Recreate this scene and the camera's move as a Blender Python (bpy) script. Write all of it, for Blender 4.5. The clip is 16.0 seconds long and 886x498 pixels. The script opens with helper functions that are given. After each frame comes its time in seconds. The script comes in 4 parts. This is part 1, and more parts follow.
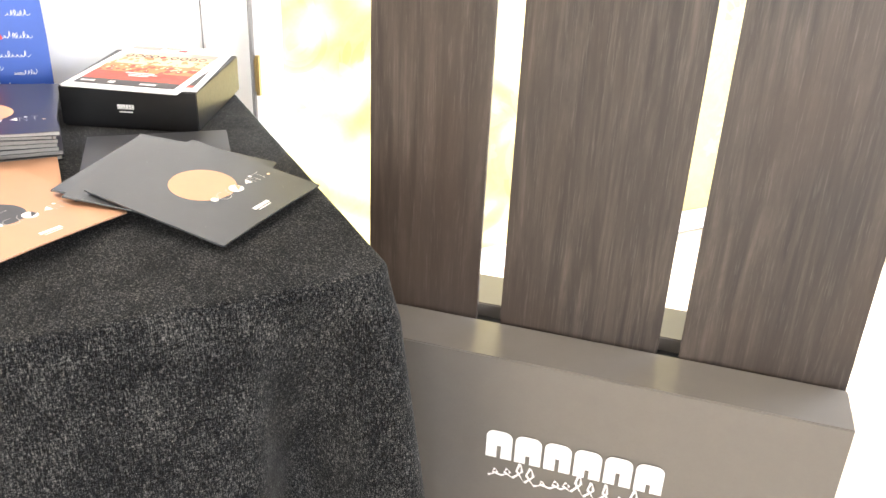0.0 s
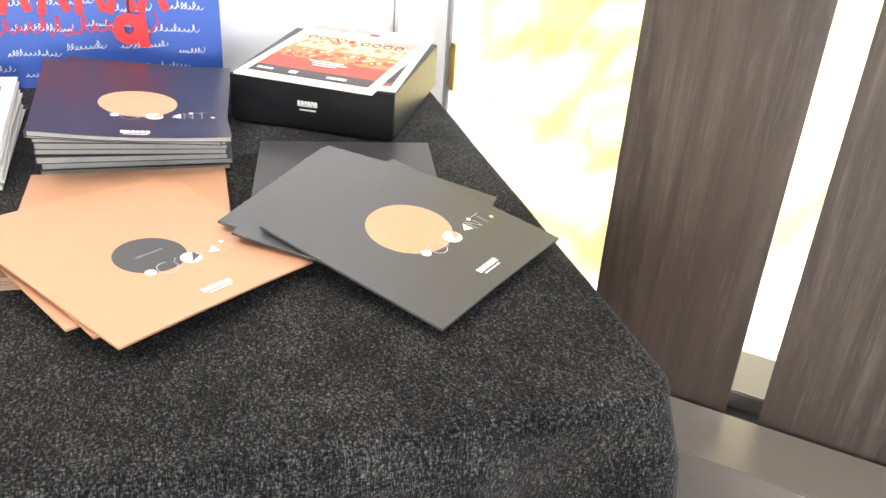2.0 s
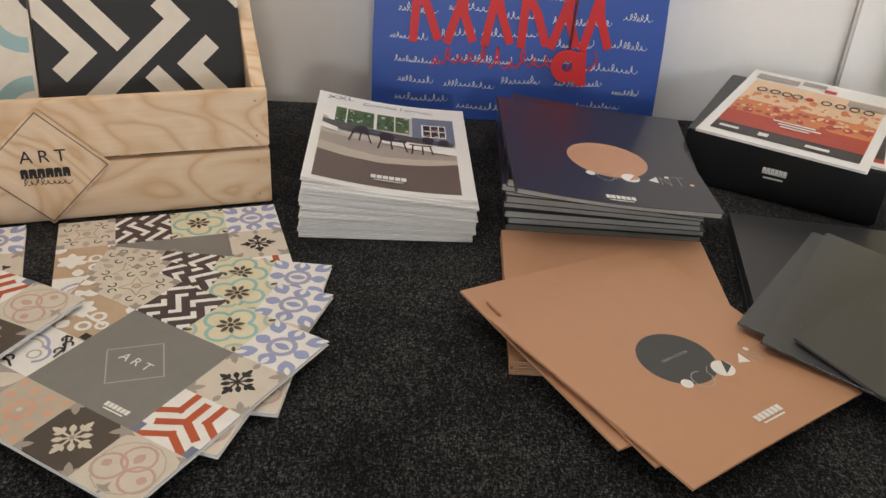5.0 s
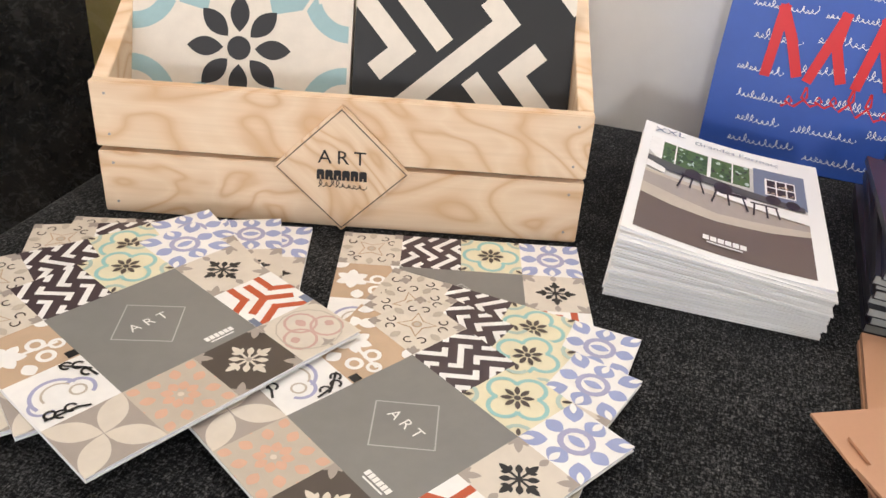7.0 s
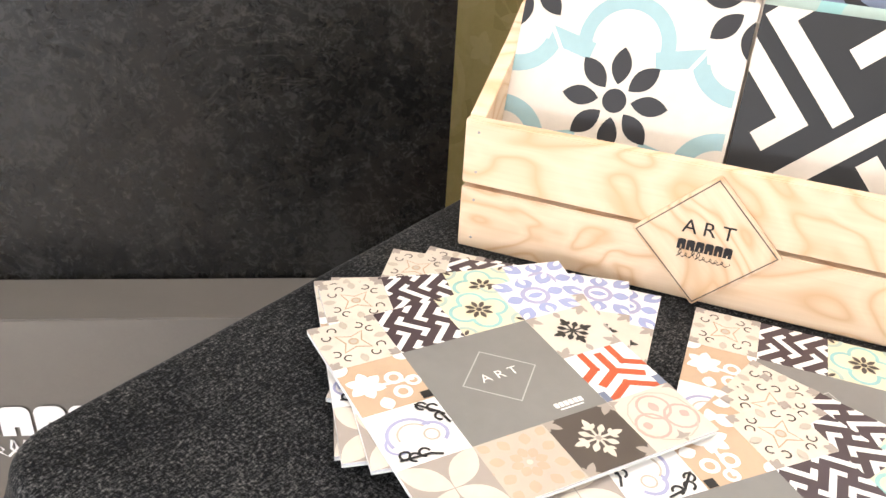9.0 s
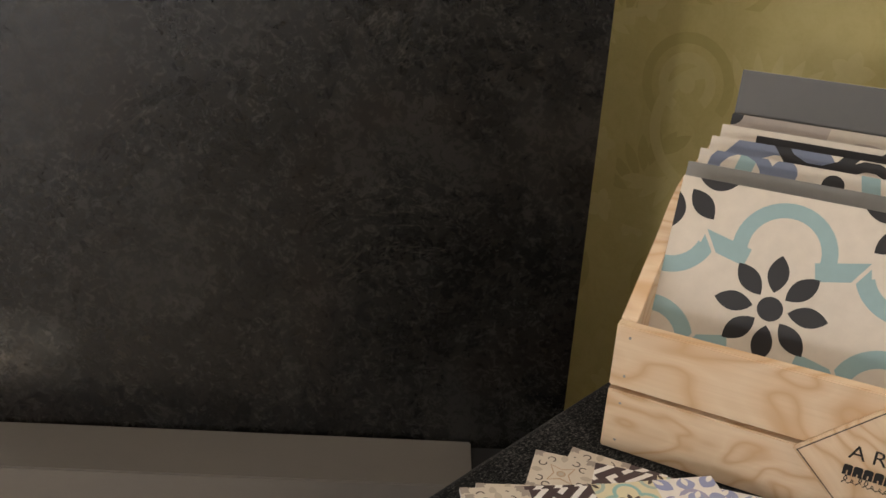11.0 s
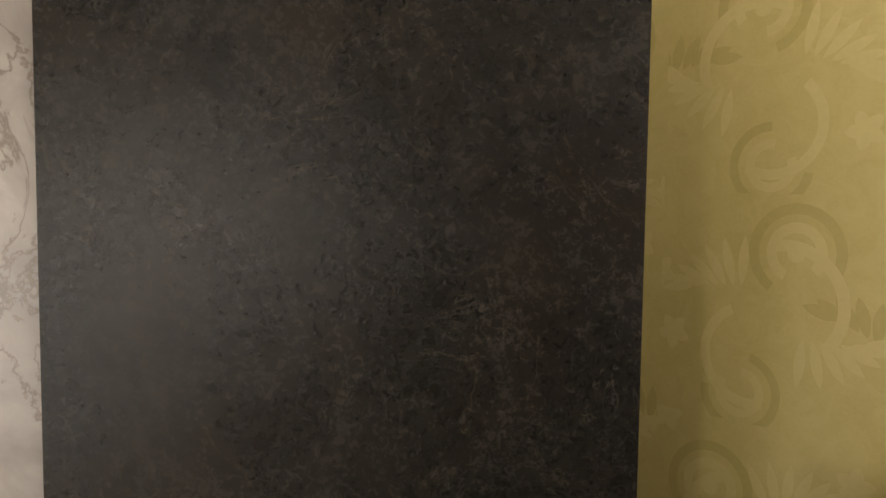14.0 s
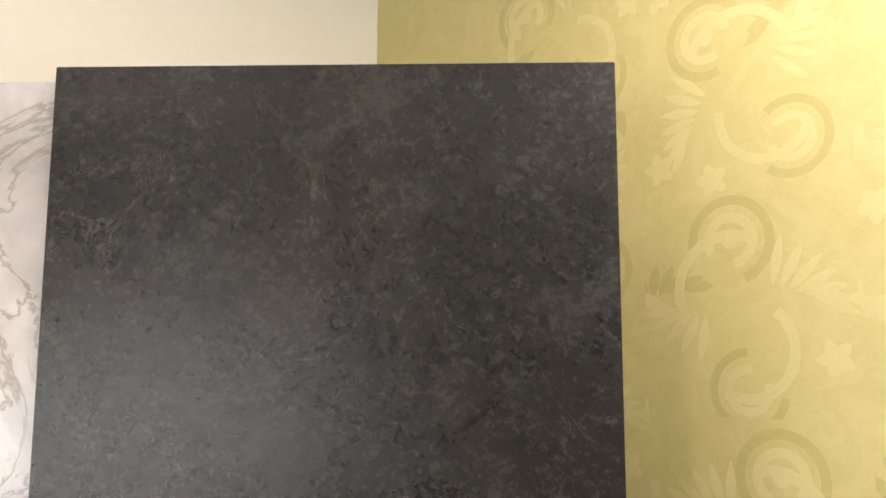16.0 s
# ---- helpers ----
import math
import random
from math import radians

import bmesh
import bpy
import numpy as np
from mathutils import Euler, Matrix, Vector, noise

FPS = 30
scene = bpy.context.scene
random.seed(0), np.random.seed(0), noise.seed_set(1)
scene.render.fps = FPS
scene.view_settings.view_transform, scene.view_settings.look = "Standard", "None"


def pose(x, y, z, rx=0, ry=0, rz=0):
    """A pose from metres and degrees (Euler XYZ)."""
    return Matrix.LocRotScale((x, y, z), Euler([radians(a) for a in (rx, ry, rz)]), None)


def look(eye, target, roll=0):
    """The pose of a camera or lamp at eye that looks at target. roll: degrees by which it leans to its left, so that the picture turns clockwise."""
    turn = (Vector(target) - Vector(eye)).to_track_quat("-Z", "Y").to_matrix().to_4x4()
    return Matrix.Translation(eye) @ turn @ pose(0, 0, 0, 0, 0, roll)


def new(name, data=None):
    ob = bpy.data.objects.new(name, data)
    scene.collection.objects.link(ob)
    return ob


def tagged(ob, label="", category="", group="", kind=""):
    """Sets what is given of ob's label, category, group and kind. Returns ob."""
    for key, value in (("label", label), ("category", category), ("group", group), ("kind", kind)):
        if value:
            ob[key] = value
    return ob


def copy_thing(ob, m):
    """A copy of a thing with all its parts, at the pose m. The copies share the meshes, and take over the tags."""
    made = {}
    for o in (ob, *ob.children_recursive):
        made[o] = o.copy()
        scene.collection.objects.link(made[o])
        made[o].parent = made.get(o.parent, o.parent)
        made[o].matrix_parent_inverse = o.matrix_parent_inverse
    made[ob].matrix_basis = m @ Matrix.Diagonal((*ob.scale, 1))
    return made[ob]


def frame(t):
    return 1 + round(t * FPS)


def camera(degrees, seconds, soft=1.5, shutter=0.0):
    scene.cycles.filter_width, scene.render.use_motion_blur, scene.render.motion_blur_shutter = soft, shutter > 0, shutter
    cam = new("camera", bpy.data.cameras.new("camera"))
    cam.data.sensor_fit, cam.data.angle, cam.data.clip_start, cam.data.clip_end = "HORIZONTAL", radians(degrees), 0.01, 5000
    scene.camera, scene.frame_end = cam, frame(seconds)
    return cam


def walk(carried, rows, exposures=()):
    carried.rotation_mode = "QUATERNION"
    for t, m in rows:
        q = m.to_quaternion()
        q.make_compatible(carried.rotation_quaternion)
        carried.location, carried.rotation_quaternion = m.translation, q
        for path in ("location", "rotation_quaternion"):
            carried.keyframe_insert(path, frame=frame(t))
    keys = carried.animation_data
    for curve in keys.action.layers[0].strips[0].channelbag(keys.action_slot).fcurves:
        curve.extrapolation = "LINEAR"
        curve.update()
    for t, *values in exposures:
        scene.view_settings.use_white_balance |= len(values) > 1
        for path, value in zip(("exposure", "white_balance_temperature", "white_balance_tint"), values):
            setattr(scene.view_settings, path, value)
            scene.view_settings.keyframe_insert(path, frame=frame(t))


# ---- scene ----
cam = camera(54.0, 16.0)
PATH = [
    (0, (0.093, 0.062, 1.272), (0.908, 1.656, 0.381), 2.6),
    (0.5, (0.126, 0.184, 1.257), (0.882, 1.806, 0.364), 3.5),
    (1, (0.137, 0.291, 1.237), (0.793, 1.942, 0.318), 3.9),
    (1.5, (0.117, 0.382, 1.223), (0.705, 2.044, 0.279), 3.8),
    (2, (0.079, 0.445, 1.22), (0.633, 2.107, 0.256), 3.9),
    (2.5, (0.03, 0.495, 1.227), (0.541, 2.158, 0.241), 3.9),
    (3, (-0.02, 0.536, 1.228), (0.434, 2.206, 0.226), 4.2),
    (3.5, (-0.068, 0.563, 1.237), (0.316, 2.244, 0.224), 4.1),
    (4, (-0.116, 0.592, 1.24), (0.191, 2.291, 0.231), 3.8),
    (4.5, (-0.163, 0.616, 1.239), (0.054, 2.333, 0.238), 3.9),
    (5, (-0.198, 0.634, 1.234), (-0.125, 2.365, 0.234), 3.6),
    (5.2, (-0.217, 0.646, 1.226), (-0.209, 2.38, 0.229), 3.6),
    (7.3, (-0.281, 0.79, 1.196), (-0.844, 2.405, 0.159), 4.3),
    (7.5, (-0.283, 0.794, 1.2), (-0.904, 2.379, 0.151), 4.2),
    (8, (-0.305, 0.804, 1.198), (-1.048, 2.337, 0.149), 4.3),
    (8.5, (-0.339, 0.804, 1.199), (-1.213, 2.277, 0.167), 4.2),
    (9, (-0.375, 0.784, 1.205), (-1.396, 2.175, 0.194), 3.6),
    (9.2, (-0.388, 0.775, 1.206), (-1.46, 2.136, 0.206), 3.5),
    (11.3, (-0.459, 0.774, 1.311), (-1.657, 1.995, 0.606), 1.6),
    (11.5, (-0.446, 0.774, 1.333), (-1.672, 1.984, 0.659), 0.4),
    (12, (-0.450, 0.756, 1.380), (-1.686, 1.998, 0.787), 0.9),
    (12.5, (-0.447, 0.734, 1.428), (-1.696, 2.008, 0.937), 0.9),
    (13, (-0.435, 0.705, 1.471), (-1.706, 1.994, 1.088), 0.7),
    (13.5, (-0.410, 0.669, 1.508), (-1.710, 1.958, 1.243), 0.7),
    (14, (-0.384, 0.636, 1.536), (-1.692, 1.935, 1.392), 0.7),
    (14.5, (-0.369, 0.617, 1.556), (-1.682, 1.920, 1.526), 0.7),
    (15, (-0.356, 0.611, 1.569), (-1.671, 1.911, 1.639), 0.5),
    (15.5, (-0.339, 0.613, 1.587), (-1.650, 1.907, 1.756), 0.2),
    (16, (-0.322, 0.613, 1.609), (-1.627, 1.899, 1.863), 0.1),
]
EXPOSURES = [(0, 2.5, 6000, 12), (2.0, 2.42, 5850, 12), (2.5, 2.35, 5650, 11), (3.5, 1.65, 5450, 10), (4.0, 1.12, 5620, 11), (4.5, 0.85, 5900, 11), (5.0, 0.68, 6150, 12), (7.5, 1.62, 5850, 14), (9.2, 2.1, 5800, 14), (11.3, 0.55, 6550, 14), (13.0, 0.55, 6950, 14), (14.5, 0.88, 7100, 12), (15.0, 1.6, 6600, 12), (16, 1.8, 6150, 12)]
walk(cam, [(t, look(eye, target, roll)) for t, eye, target, roll in PATH], EXPOSURES)

# ---- world, sun and lamps ----
world = bpy.data.worlds.new("sky")
scene.world = world
world.use_nodes = True
wn = world.node_tree
sky = wn.nodes.new("ShaderNodeTexSky")
sky.sky_type = "NISHITA"
sky.sun_disc = False
TO_SUN = Vector((0.72, -0.55, 0.42)).normalized()
sky.sun_elevation = math.asin(TO_SUN.z)
sky.sun_rotation = math.atan2(TO_SUN.x, TO_SUN.y)
wn.links.new(sky.outputs[0], wn.nodes["Background"].inputs[0])
wn.nodes["Background"].inputs[1].default_value = 0.15
sun = new("sun", bpy.data.lights.new("sun", "SUN"))
sun.data.energy, sun.data.angle, sun.data.color = 5.0, radians(0.5), (1.0, 0.94, 0.84)
sun.matrix_world = look(TO_SUN * 8, (0, 0, 0))


def area_lamp(name, place, target, w, h, watts, colour):
    ob = new(name, bpy.data.lights.new(name, "AREA"))
    ob.data.shape, ob.data.size, ob.data.size_y = "RECTANGLE", w, h
    ob.data.energy, ob.data.color = watts, colour
    ob.matrix_world = look(place, target)
    return ob


area_lamp("window_daylight", (3.0, 0.75, 1.15), (0.0, 1.0, 0.9), 1.15, 2.2, 23, (0.93, 0.97, 1.0))
# Two unseen lamps added at the rear openings: the slab's highlight, its left sheen.
area_lamp("slab_highlight_lamp", (0.26, -2.63, 1.36), (-1.5, 1.3, 1.4), 0.34, 0.44, 15, (1.0, 0.95, 0.88))
area_lamp("slab_sheen_lamp", (-1.125, -2.62, 0.68), (-1.125, 1.0, 0.58), 1.0, 1.3, 12, (0.97, 0.96, 0.95))
CEILING_LAMPS = [(-0.80, 1.55, 5.0), (0.35, 1.0, 3.3), (-0.9, -0.4, 2.0), (0.9, -0.8, 2.2)]
for lx, ly, watts in CEILING_LAMPS:
    area_lamp("ceiling_lamp", (lx, ly, 2.70), (lx, ly, 0), 0.5, 0.5, watts, (1.0, 0.88, 0.74))


# ---- materials ----
def nodes_of(name):
    m = bpy.data.materials.new(name)
    m.use_nodes = True
    t = m.node_tree
    return m, t, t.nodes["Principled BSDF"]


def add(t, kind, **values):
    n = t.nodes.new(kind)
    for key, value in values.items():
        n.inputs[key].default_value = value
    return n


def coords(t, stretch=(1, 1, 1), kind="Object", turn=(0, 0, 0)):
    c = t.nodes.new("ShaderNodeTexCoord")
    mp = t.nodes.new("ShaderNodeMapping")
    mp.inputs["Scale"].default_value = stretch
    mp.inputs["Rotation"].default_value = turn
    t.links.new(c.outputs[kind], mp.inputs[0])
    return mp.outputs[0]


def ramp(t, fac, stops):
    r = t.nodes.new("ShaderNodeValToRGB")
    e = r.color_ramp.elements
    while len(e) < len(stops):
        e.new(0.5)
    for el, (p, c) in zip(e, stops):
        el.position, el.color = p, (*c, 1) if len(c) == 3 else c
    t.links.new(fac, r.inputs[0])
    return r.outputs[0]


def noise_tex(t, vec, scale, detail=4, rough=0.6, distort=0.0):
    n = add(t, "ShaderNodeTexNoise", Scale=scale, Detail=detail, Roughness=rough, Distortion=distort)
    t.links.new(vec, n.inputs["Vector"])
    return n.outputs[0]


def mixed(t, fac, a, b, mode="MIX"):
    m = t.nodes.new("ShaderNodeMix")
    m.data_type, m.blend_type = "RGBA", mode
    for socket, value in ((m.inputs[0], fac), (m.inputs[6], a), (m.inputs[7], b)):
        if hasattr(value, "links"):
            t.links.new(value, socket)
        elif isinstance(value, (int, float)):
            socket.default_value = value
        else:
            socket.default_value = (*value, 1)
    return m.outputs[2]


def bumped(t, bsdf, height, strength=0.3, distance=0.001):
    b = add(t, "ShaderNodeBump", Strength=strength, Distance=distance)
    t.links.new(height, b.inputs["Height"])
    t.links.new(b.outputs[0], bsdf.inputs["Normal"])


def plain(name, c, rough=0.5, vary=0.12, scale=30, bump=0.1, metal=0.0, spec=0.5, gloss=0.12):
    """A surface of one colour with fine and coarse variation."""
    m, t, b = nodes_of(name)
    v = coords(t)
    n1 = noise_tex(t, v, scale, 6)
    n2 = noise_tex(t, v, scale * 0.12, 3)
    f = mixed(t, 0.5, n1, n2)
    lo = tuple(x * (1 - vary) for x in c)
    hi = tuple(min(1, x * (1 + vary)) for x in c)
    t.links.new(ramp(t, f, ((0.3, lo), (0.7, hi))), b.inputs["Base Color"])
    t.links.new(ramp(t, n1, ((0.2, (rough * (1 - gloss),) * 3), (0.8, (min(1, rough * (1 + gloss)),) * 3))), b.inputs["Roughness"])
    b.inputs["Metallic"].default_value = metal
    b.inputs["Specular IOR Level"].default_value = spec
    if bump:
        bumped(t, b, n1, bump, 0.0006)
    return m


def make_cloth():
    m, t, b = nodes_of("dark woven tablecloth")
    v = coords(t)
    warp = noise_tex(t, coords(t, (680, 250, 150)), 1.0, 3, 0.7)
    weft = noise_tex(t, coords(t, (210, 620, 520)), 1.0, 3, 0.7)
    speck = noise_tex(t, v, 380, 3, 0.75)
    f = mixed(t, 0.30, mixed(t, 0.38, warp, weft), speck)
    big = noise_tex(t, v, 14, 4, 0.7)
    f = mixed(t, 0.12, f, big)
    col = ramp(t, f, ((0.42, (0.0018, 0.0019, 0.0023)), (0.495, (0.0082, 0.0084, 0.0092)), (0.55, (0.045, 0.045, 0.044)), (0.63, (0.165, 0.16, 0.152))))
    t.links.new(col, b.inputs["Base Color"])
    b.inputs["Roughness"].default_value = 0.9
    b.inputs["Specular IOR Level"].default_value = 0.05
    b.inputs["Sheen Weight"].default_value = 0.07
    b.inputs["Sheen Roughness"].default_value = 0.45
    bumped(t, b, f, 0.7, 0.0012)
    return m


def make_plank_wood():
    m, t, b = nodes_of("dark wood effect porcelain")
    info = t.nodes.new("ShaderNodeObjectInfo")
    c = t.nodes.new("ShaderNodeTexCoord")
    off = t.nodes.new("ShaderNodeVectorMath")
    off.operation = "ADD"
    t.links.new(c.outputs["Object"], off.inputs[0])
    mul = t.nodes.new("ShaderNodeMath")
    mul.operation = "MULTIPLY"
    mul.inputs[1].default_value = 17.0
    t.links.new(info.outputs["Random"], mul.inputs[0])
    t.links.new(mul.outputs[0], off.inputs[1])

    def st(s):
        mp = t.nodes.new("ShaderNodeMapping")
        mp.inputs["Scale"].default_value = s
        t.links.new(off.outputs[0], mp.inputs[0])
        return mp.outputs[0]
    grain = noise_tex(t, st((46, 46, 2.4)), 1.0, 6, 0.62, 0.6)
    fine = noise_tex(t, st((300, 300, 13)), 1.0, 4, 0.7)
    cloud = noise_tex(t, st((7, 7, 3.2)), 1.0, 6, 0.68, 0.7)
    tint = noise_tex(t, st((3.5, 3.5, 1.6)), 1.0, 3, 0.5)
    col = ramp(t, grain, ((0.30, (0.016, 0.0115, 0.0085)), (0.45, (0.035, 0.0258, 0.0198)), (0.58, (0.062, 0.0480, 0.0378)), (0.74, (0.108, 0.0860, 0.0690))))
    col = mixed(t, ramp(t, cloud, ((0.40, (0.0,) * 3), (0.66, (0.85,) * 3))), col, (0.030, 0.0225, 0.0180))
    col = mixed(t, ramp(t, tint, ((0.45, (0.0,) * 3), (0.65, (0.5,) * 3))), col, (0.060, 0.0390, 0.0260))
    col = mixed(t, ramp(t, fine, ((0.54, (0.0,) * 3), (0.78, (0.30,) * 3))), col, (0.19, 0.165, 0.145))
    t.links.new(col, b.inputs["Base Color"])
    b.inputs["Roughness"].default_value = 0.5
    bumped(t, b, mixed(t, 0.4, grain, fine), 0.35, 0.0008)
    return m


def make_pine():
    m, t, b = nodes_of("light pine board")
    info = t.nodes.new("ShaderNodeObjectInfo")
    c = t.nodes.new("ShaderNodeTexCoord")
    off = t.nodes.new("ShaderNodeVectorMath")
    off.operation = "MULTIPLY_ADD"
    t.links.new(info.outputs["Random"], off.inputs[0])
    off.inputs[1].default_value = (3.7, 1.9, 2.3)
    t.links.new(c.outputs["Object"], off.inputs[2])
    mp = t.nodes.new("ShaderNodeMapping")
    mp.inputs["Scale"].default_value = (5.0, 9.0, 9.0)
    t.links.new(off.outputs[0], mp.inputs[0])
    body = noise_tex(t, mp.outputs[0], 1.0, 2, 0.5, 0.9)
    rings = t.nodes.new("ShaderNodeMath")
    rings.operation = "PINGPONG"
    rings.inputs[1].default_value = 0.055
    t.links.new(body, rings.inputs[0])
    band = ramp(t, rings.outputs[0], ((0.0, (0.62, 0.40, 0.22)), (0.022, (0.73, 0.54, 0.36)), (0.055, (0.77, 0.60, 0.42))))
    mp2 = t.nodes.new("ShaderNodeMapping")
    mp2.inputs["Scale"].default_value = (8, 260, 260)
    t.links.new(off.outputs[0], mp2.inputs[0])
    fine = noise_tex(t, mp2.outputs[0], 1.0, 4)
    col = mixed(t, ramp(t, fine, ((0.4, (0.0,) * 3), (0.75, (0.30,) * 3))), band, (0.60, 0.42, 0.25))
    t.links.new(col, b.inputs["Base Color"])
    b.inputs["Roughness"].default_value = 0.55
    bumped(t, b, fine, 0.15, 0.0005)
    return m


def make_slab_stone():
    m, t, b = nodes_of("dark stone effect porcelain")
    v = coords(t)
    cloud = noise_tex(t, v, 5.5, 8, 0.7, 0.6)
    grit = noise_tex(t, v, 75, 8, 0.8, 0.8)
    patch = noise_tex(t, v, 2.6, 4, 0.6, 0.5)
    vein = noise_tex(t, v, 5.2, 9, 0.6, 1.4)
    line = ramp(t, vein, ((0.494, (0.0,) * 3), (0.5, (0.5,) * 3), (0.506, (0.0,) * 3)))
    where = ramp(t, noise_tex(t, v, 3.1, 3), ((0.44, (0.0,) * 3), (0.62, (0.7,) * 3)))
    base = ramp(t, cloud, ((0.36, (0.0040, 0.0040, 0.0036)), (0.52, (0.0085, 0.0084, 0.0075)), (0.68, (0.022, 0.021, 0.0185))))
    base = mixed(t, ramp(t, patch, ((0.50, (0.0,) * 3), (0.66, (0.55,) * 3))), base, (0.0185, 0.0125, 0.0088))
    rough_spots = ramp(t, noise_tex(t, v, 34, 7, 0.75, 0.4), ((0.47, (0.0,) * 3), (0.66, (0.5,) * 3)))
    base = mixed(t, rough_spots, base, (0.022, 0.0190, 0.0152))
    gm = ramp(t, grit, ((0.50, (0.0,) * 3), (0.72, (0.55,) * 3)))
    base = mixed(t, gm, base, (0.040, 0.036, 0.030))
    f = mixed(t, 1.0, line, where, "MULTIPLY")
    base = mixed(t, f, base, (0.15, 0.135, 0.115))
    t.links.new(base, b.inputs["Base Color"])
    t.links.new(ramp(t, mixed(t, 0.6, cloud, grit), ((0.38, (0.14,) * 3), (0.62, (0.35,) * 3))), b.inputs["Roughness"])
    b.inputs["Specular IOR Level"].default_value = 0.30
    bumped(t, b, mixed(t, 0.22, grit, vein), 0.6, 0.0012)
    return m


def make_marble():
    m, t, b = nodes_of("pale grey marble porcelain")
    v = coords(t)
    cloud = noise_tex(t, v, 5, 6, 0.6, 0.6)
    vein = noise_tex(t, v, 4, 8, 0.6, 1.2)
    line = ramp(t, vein, ((0.48, (0.0,) * 3), (0.5, (0.8,) * 3), (0.52, (0.0,) * 3)))
    base = ramp(t, cloud, ((0.3, (0.28, 0.26, 0.25)), (0.55, (0.42, 0.395, 0.385)), (0.75, (0.60, 0.58, 0.57))))
    t.links.new(mixed(t, line, base, (0.20, 0.17, 0.15)), b.inputs["Base Color"])
    b.inputs["Roughness"].default_value = 0.25
    return m


def make_wallpaper():
    m, t, b = nodes_of("olive green floral wallpaper")
    v = coords(t)
    f = mixed(t, 0.5, noise_tex(t, v, 5, 4), noise_tex(t, v, 160, 3))
    col = ramp(t, f, ((0.3, (0.440, 0.375, 0.142)), (0.7, (0.500, 0.432, 0.182))))
    weave = noise_tex(t, v, 14, 5, 0.6, 1.6)
    col = mixed(t, ramp(t, weave, ((0.42, (0.0,) * 3), (0.62, (0.45,) * 3))), col, (0.545, 0.475, 0.215))
    t.links.new(col, b.inputs["Base Color"])
    b.inputs["Roughness"].default_value = 0.5
    bumped(t, b, noise_tex(t, v, 260, 3), 0.15, 0.0005)
    return m


def make_floor():
    m, t, b = nodes_of("pale beige floor tile")
    v = coords(t)
    n = noise_tex(t, v, 7, 6)
    t.links.new(ramp(t, n, ((0.3, (0.50, 0.42, 0.31)), (0.7, (0.62, 0.54, 0.42)))), b.inputs["Base Color"])
    b.inputs["Roughness"].default_value = 0.3
    return m


CLOTH, PLANK, PINE, STONE, MARBLE = make_cloth(), make_plank_wood(), make_pine(), make_slab_stone(), make_marble()
PAPERED, FLOOR = make_wallpaper(), make_floor()
WHITE_WALL = plain("white painted wall", (0.74, 0.73, 0.71), 0.6, 0.03, 40, 0.1)
CREAM_WALL = plain("cream painted wall", (0.78, 0.73, 0.62), 0.7, 0.03, 40, 0.1)
# Dark tone for the unseen walls, chosen to weaken reflections in the slab.
UNSEEN_WALL = plain("darkened unseen wall", (0.15, 0.128, 0.104), 0.7, 0.04, 40, 0.1)
CEIL = plain("white ceiling", (0.8, 0.79, 0.77), 0.8, 0.02, 30, 0.1)
GREY_METAL = plain("grey lacquered metal", (0.142, 0.129, 0.113), 0.31, 0.05, 260, 0.12)
SLOT_SHADE_BLACK = plain("black slot and shade", (0.01, 0.01, 0.01), 0.7)
STEEL = plain("dull steel", (0.35, 0.34, 0.33), 0.45, 0.08, 90, 0.1, 0.8)
BRASS = plain("aged brass", (0.42, 0.30, 0.12), 0.4, 0.15, 60, 0.1, 0.9)
PAPER = plain("white paper edge", (0.75, 0.74, 0.76), 0.7, 0.06, 200, 0.2)
GREY_PAPER = plain("grey paper edge", (0.36, 0.36, 0.34), 0.7, 0.12, 200, 0.2)
COPPER = plain("matt copper card", (0.52, 0.285, 0.165), 0.45, 0.03, 300, 0, 0.15, gloss=0.03)
CHARCOAL = plain("satin charcoal card", (0.066, 0.069, 0.073), 0.27, 0.03, 400, 0, gloss=0.02)
SLATE_CARD = plain("satin slate black card", (0.026, 0.026, 0.029), 0.33, 0.03, 400, 0, gloss=0.02)
NAVY = plain("satin blue black card", (0.026, 0.024, 0.032), 0.28, 0.03, 400, 0, gloss=0.02)
BLACK = plain("black board", (0.008, 0.008, 0.009), 0.35, 0.1, 120, 0.08)
WHITE = plain("white print", (0.80, 0.79, 0.77), 0.5, 0.03)
BISCUIT = plain("pale ceramic biscuit", (0.62, 0.56, 0.50), 0.7, 0.08, 120, 0.2)


# ---- building helpers ----
def part(name, bm, material, parent=None, label="", m=None):
    me = bpy.data.meshes.new(name)
    bm.to_mesh(me)
    bm.free()
    for one in material if isinstance(material, (list, tuple)) else (material,):
        me.materials.append(one)
    ob = new(name, me)
    if parent:
        ob.parent = parent
    if m is not None:
        ob.matrix_basis = m
    if label:
        ob["label"] = label
    return ob


def thing(name, m, label, category, group="", kind=""):
    ob = new(name)
    ob.empty_display_size = 0.05
    ob.matrix_basis = m
    return tagged(ob, label, category, group, kind)


def block(sx, sy, sz, bevel=0.0, at=(0, 0, 0), bm=None, seg=2):
    """A box of that size, centred in x and y, standing on z = at.z, with bevelled edges."""
    out = bm or bmesh.new()
    made = bmesh.ops.create_cube(out, size=1.0)["verts"]
    bmesh.ops.scale(out, vec=(sx, sy, sz), verts=made)
    bmesh.ops.translate(out, vec=(at[0], at[1], at[2] + sz / 2), verts=made)
    if bevel:
        edges = list({e for w in made for e in w.link_edges})
        bmesh.ops.bevel(out, geom=edges, offset=bevel, segments=seg, affect="EDGES")
    return out


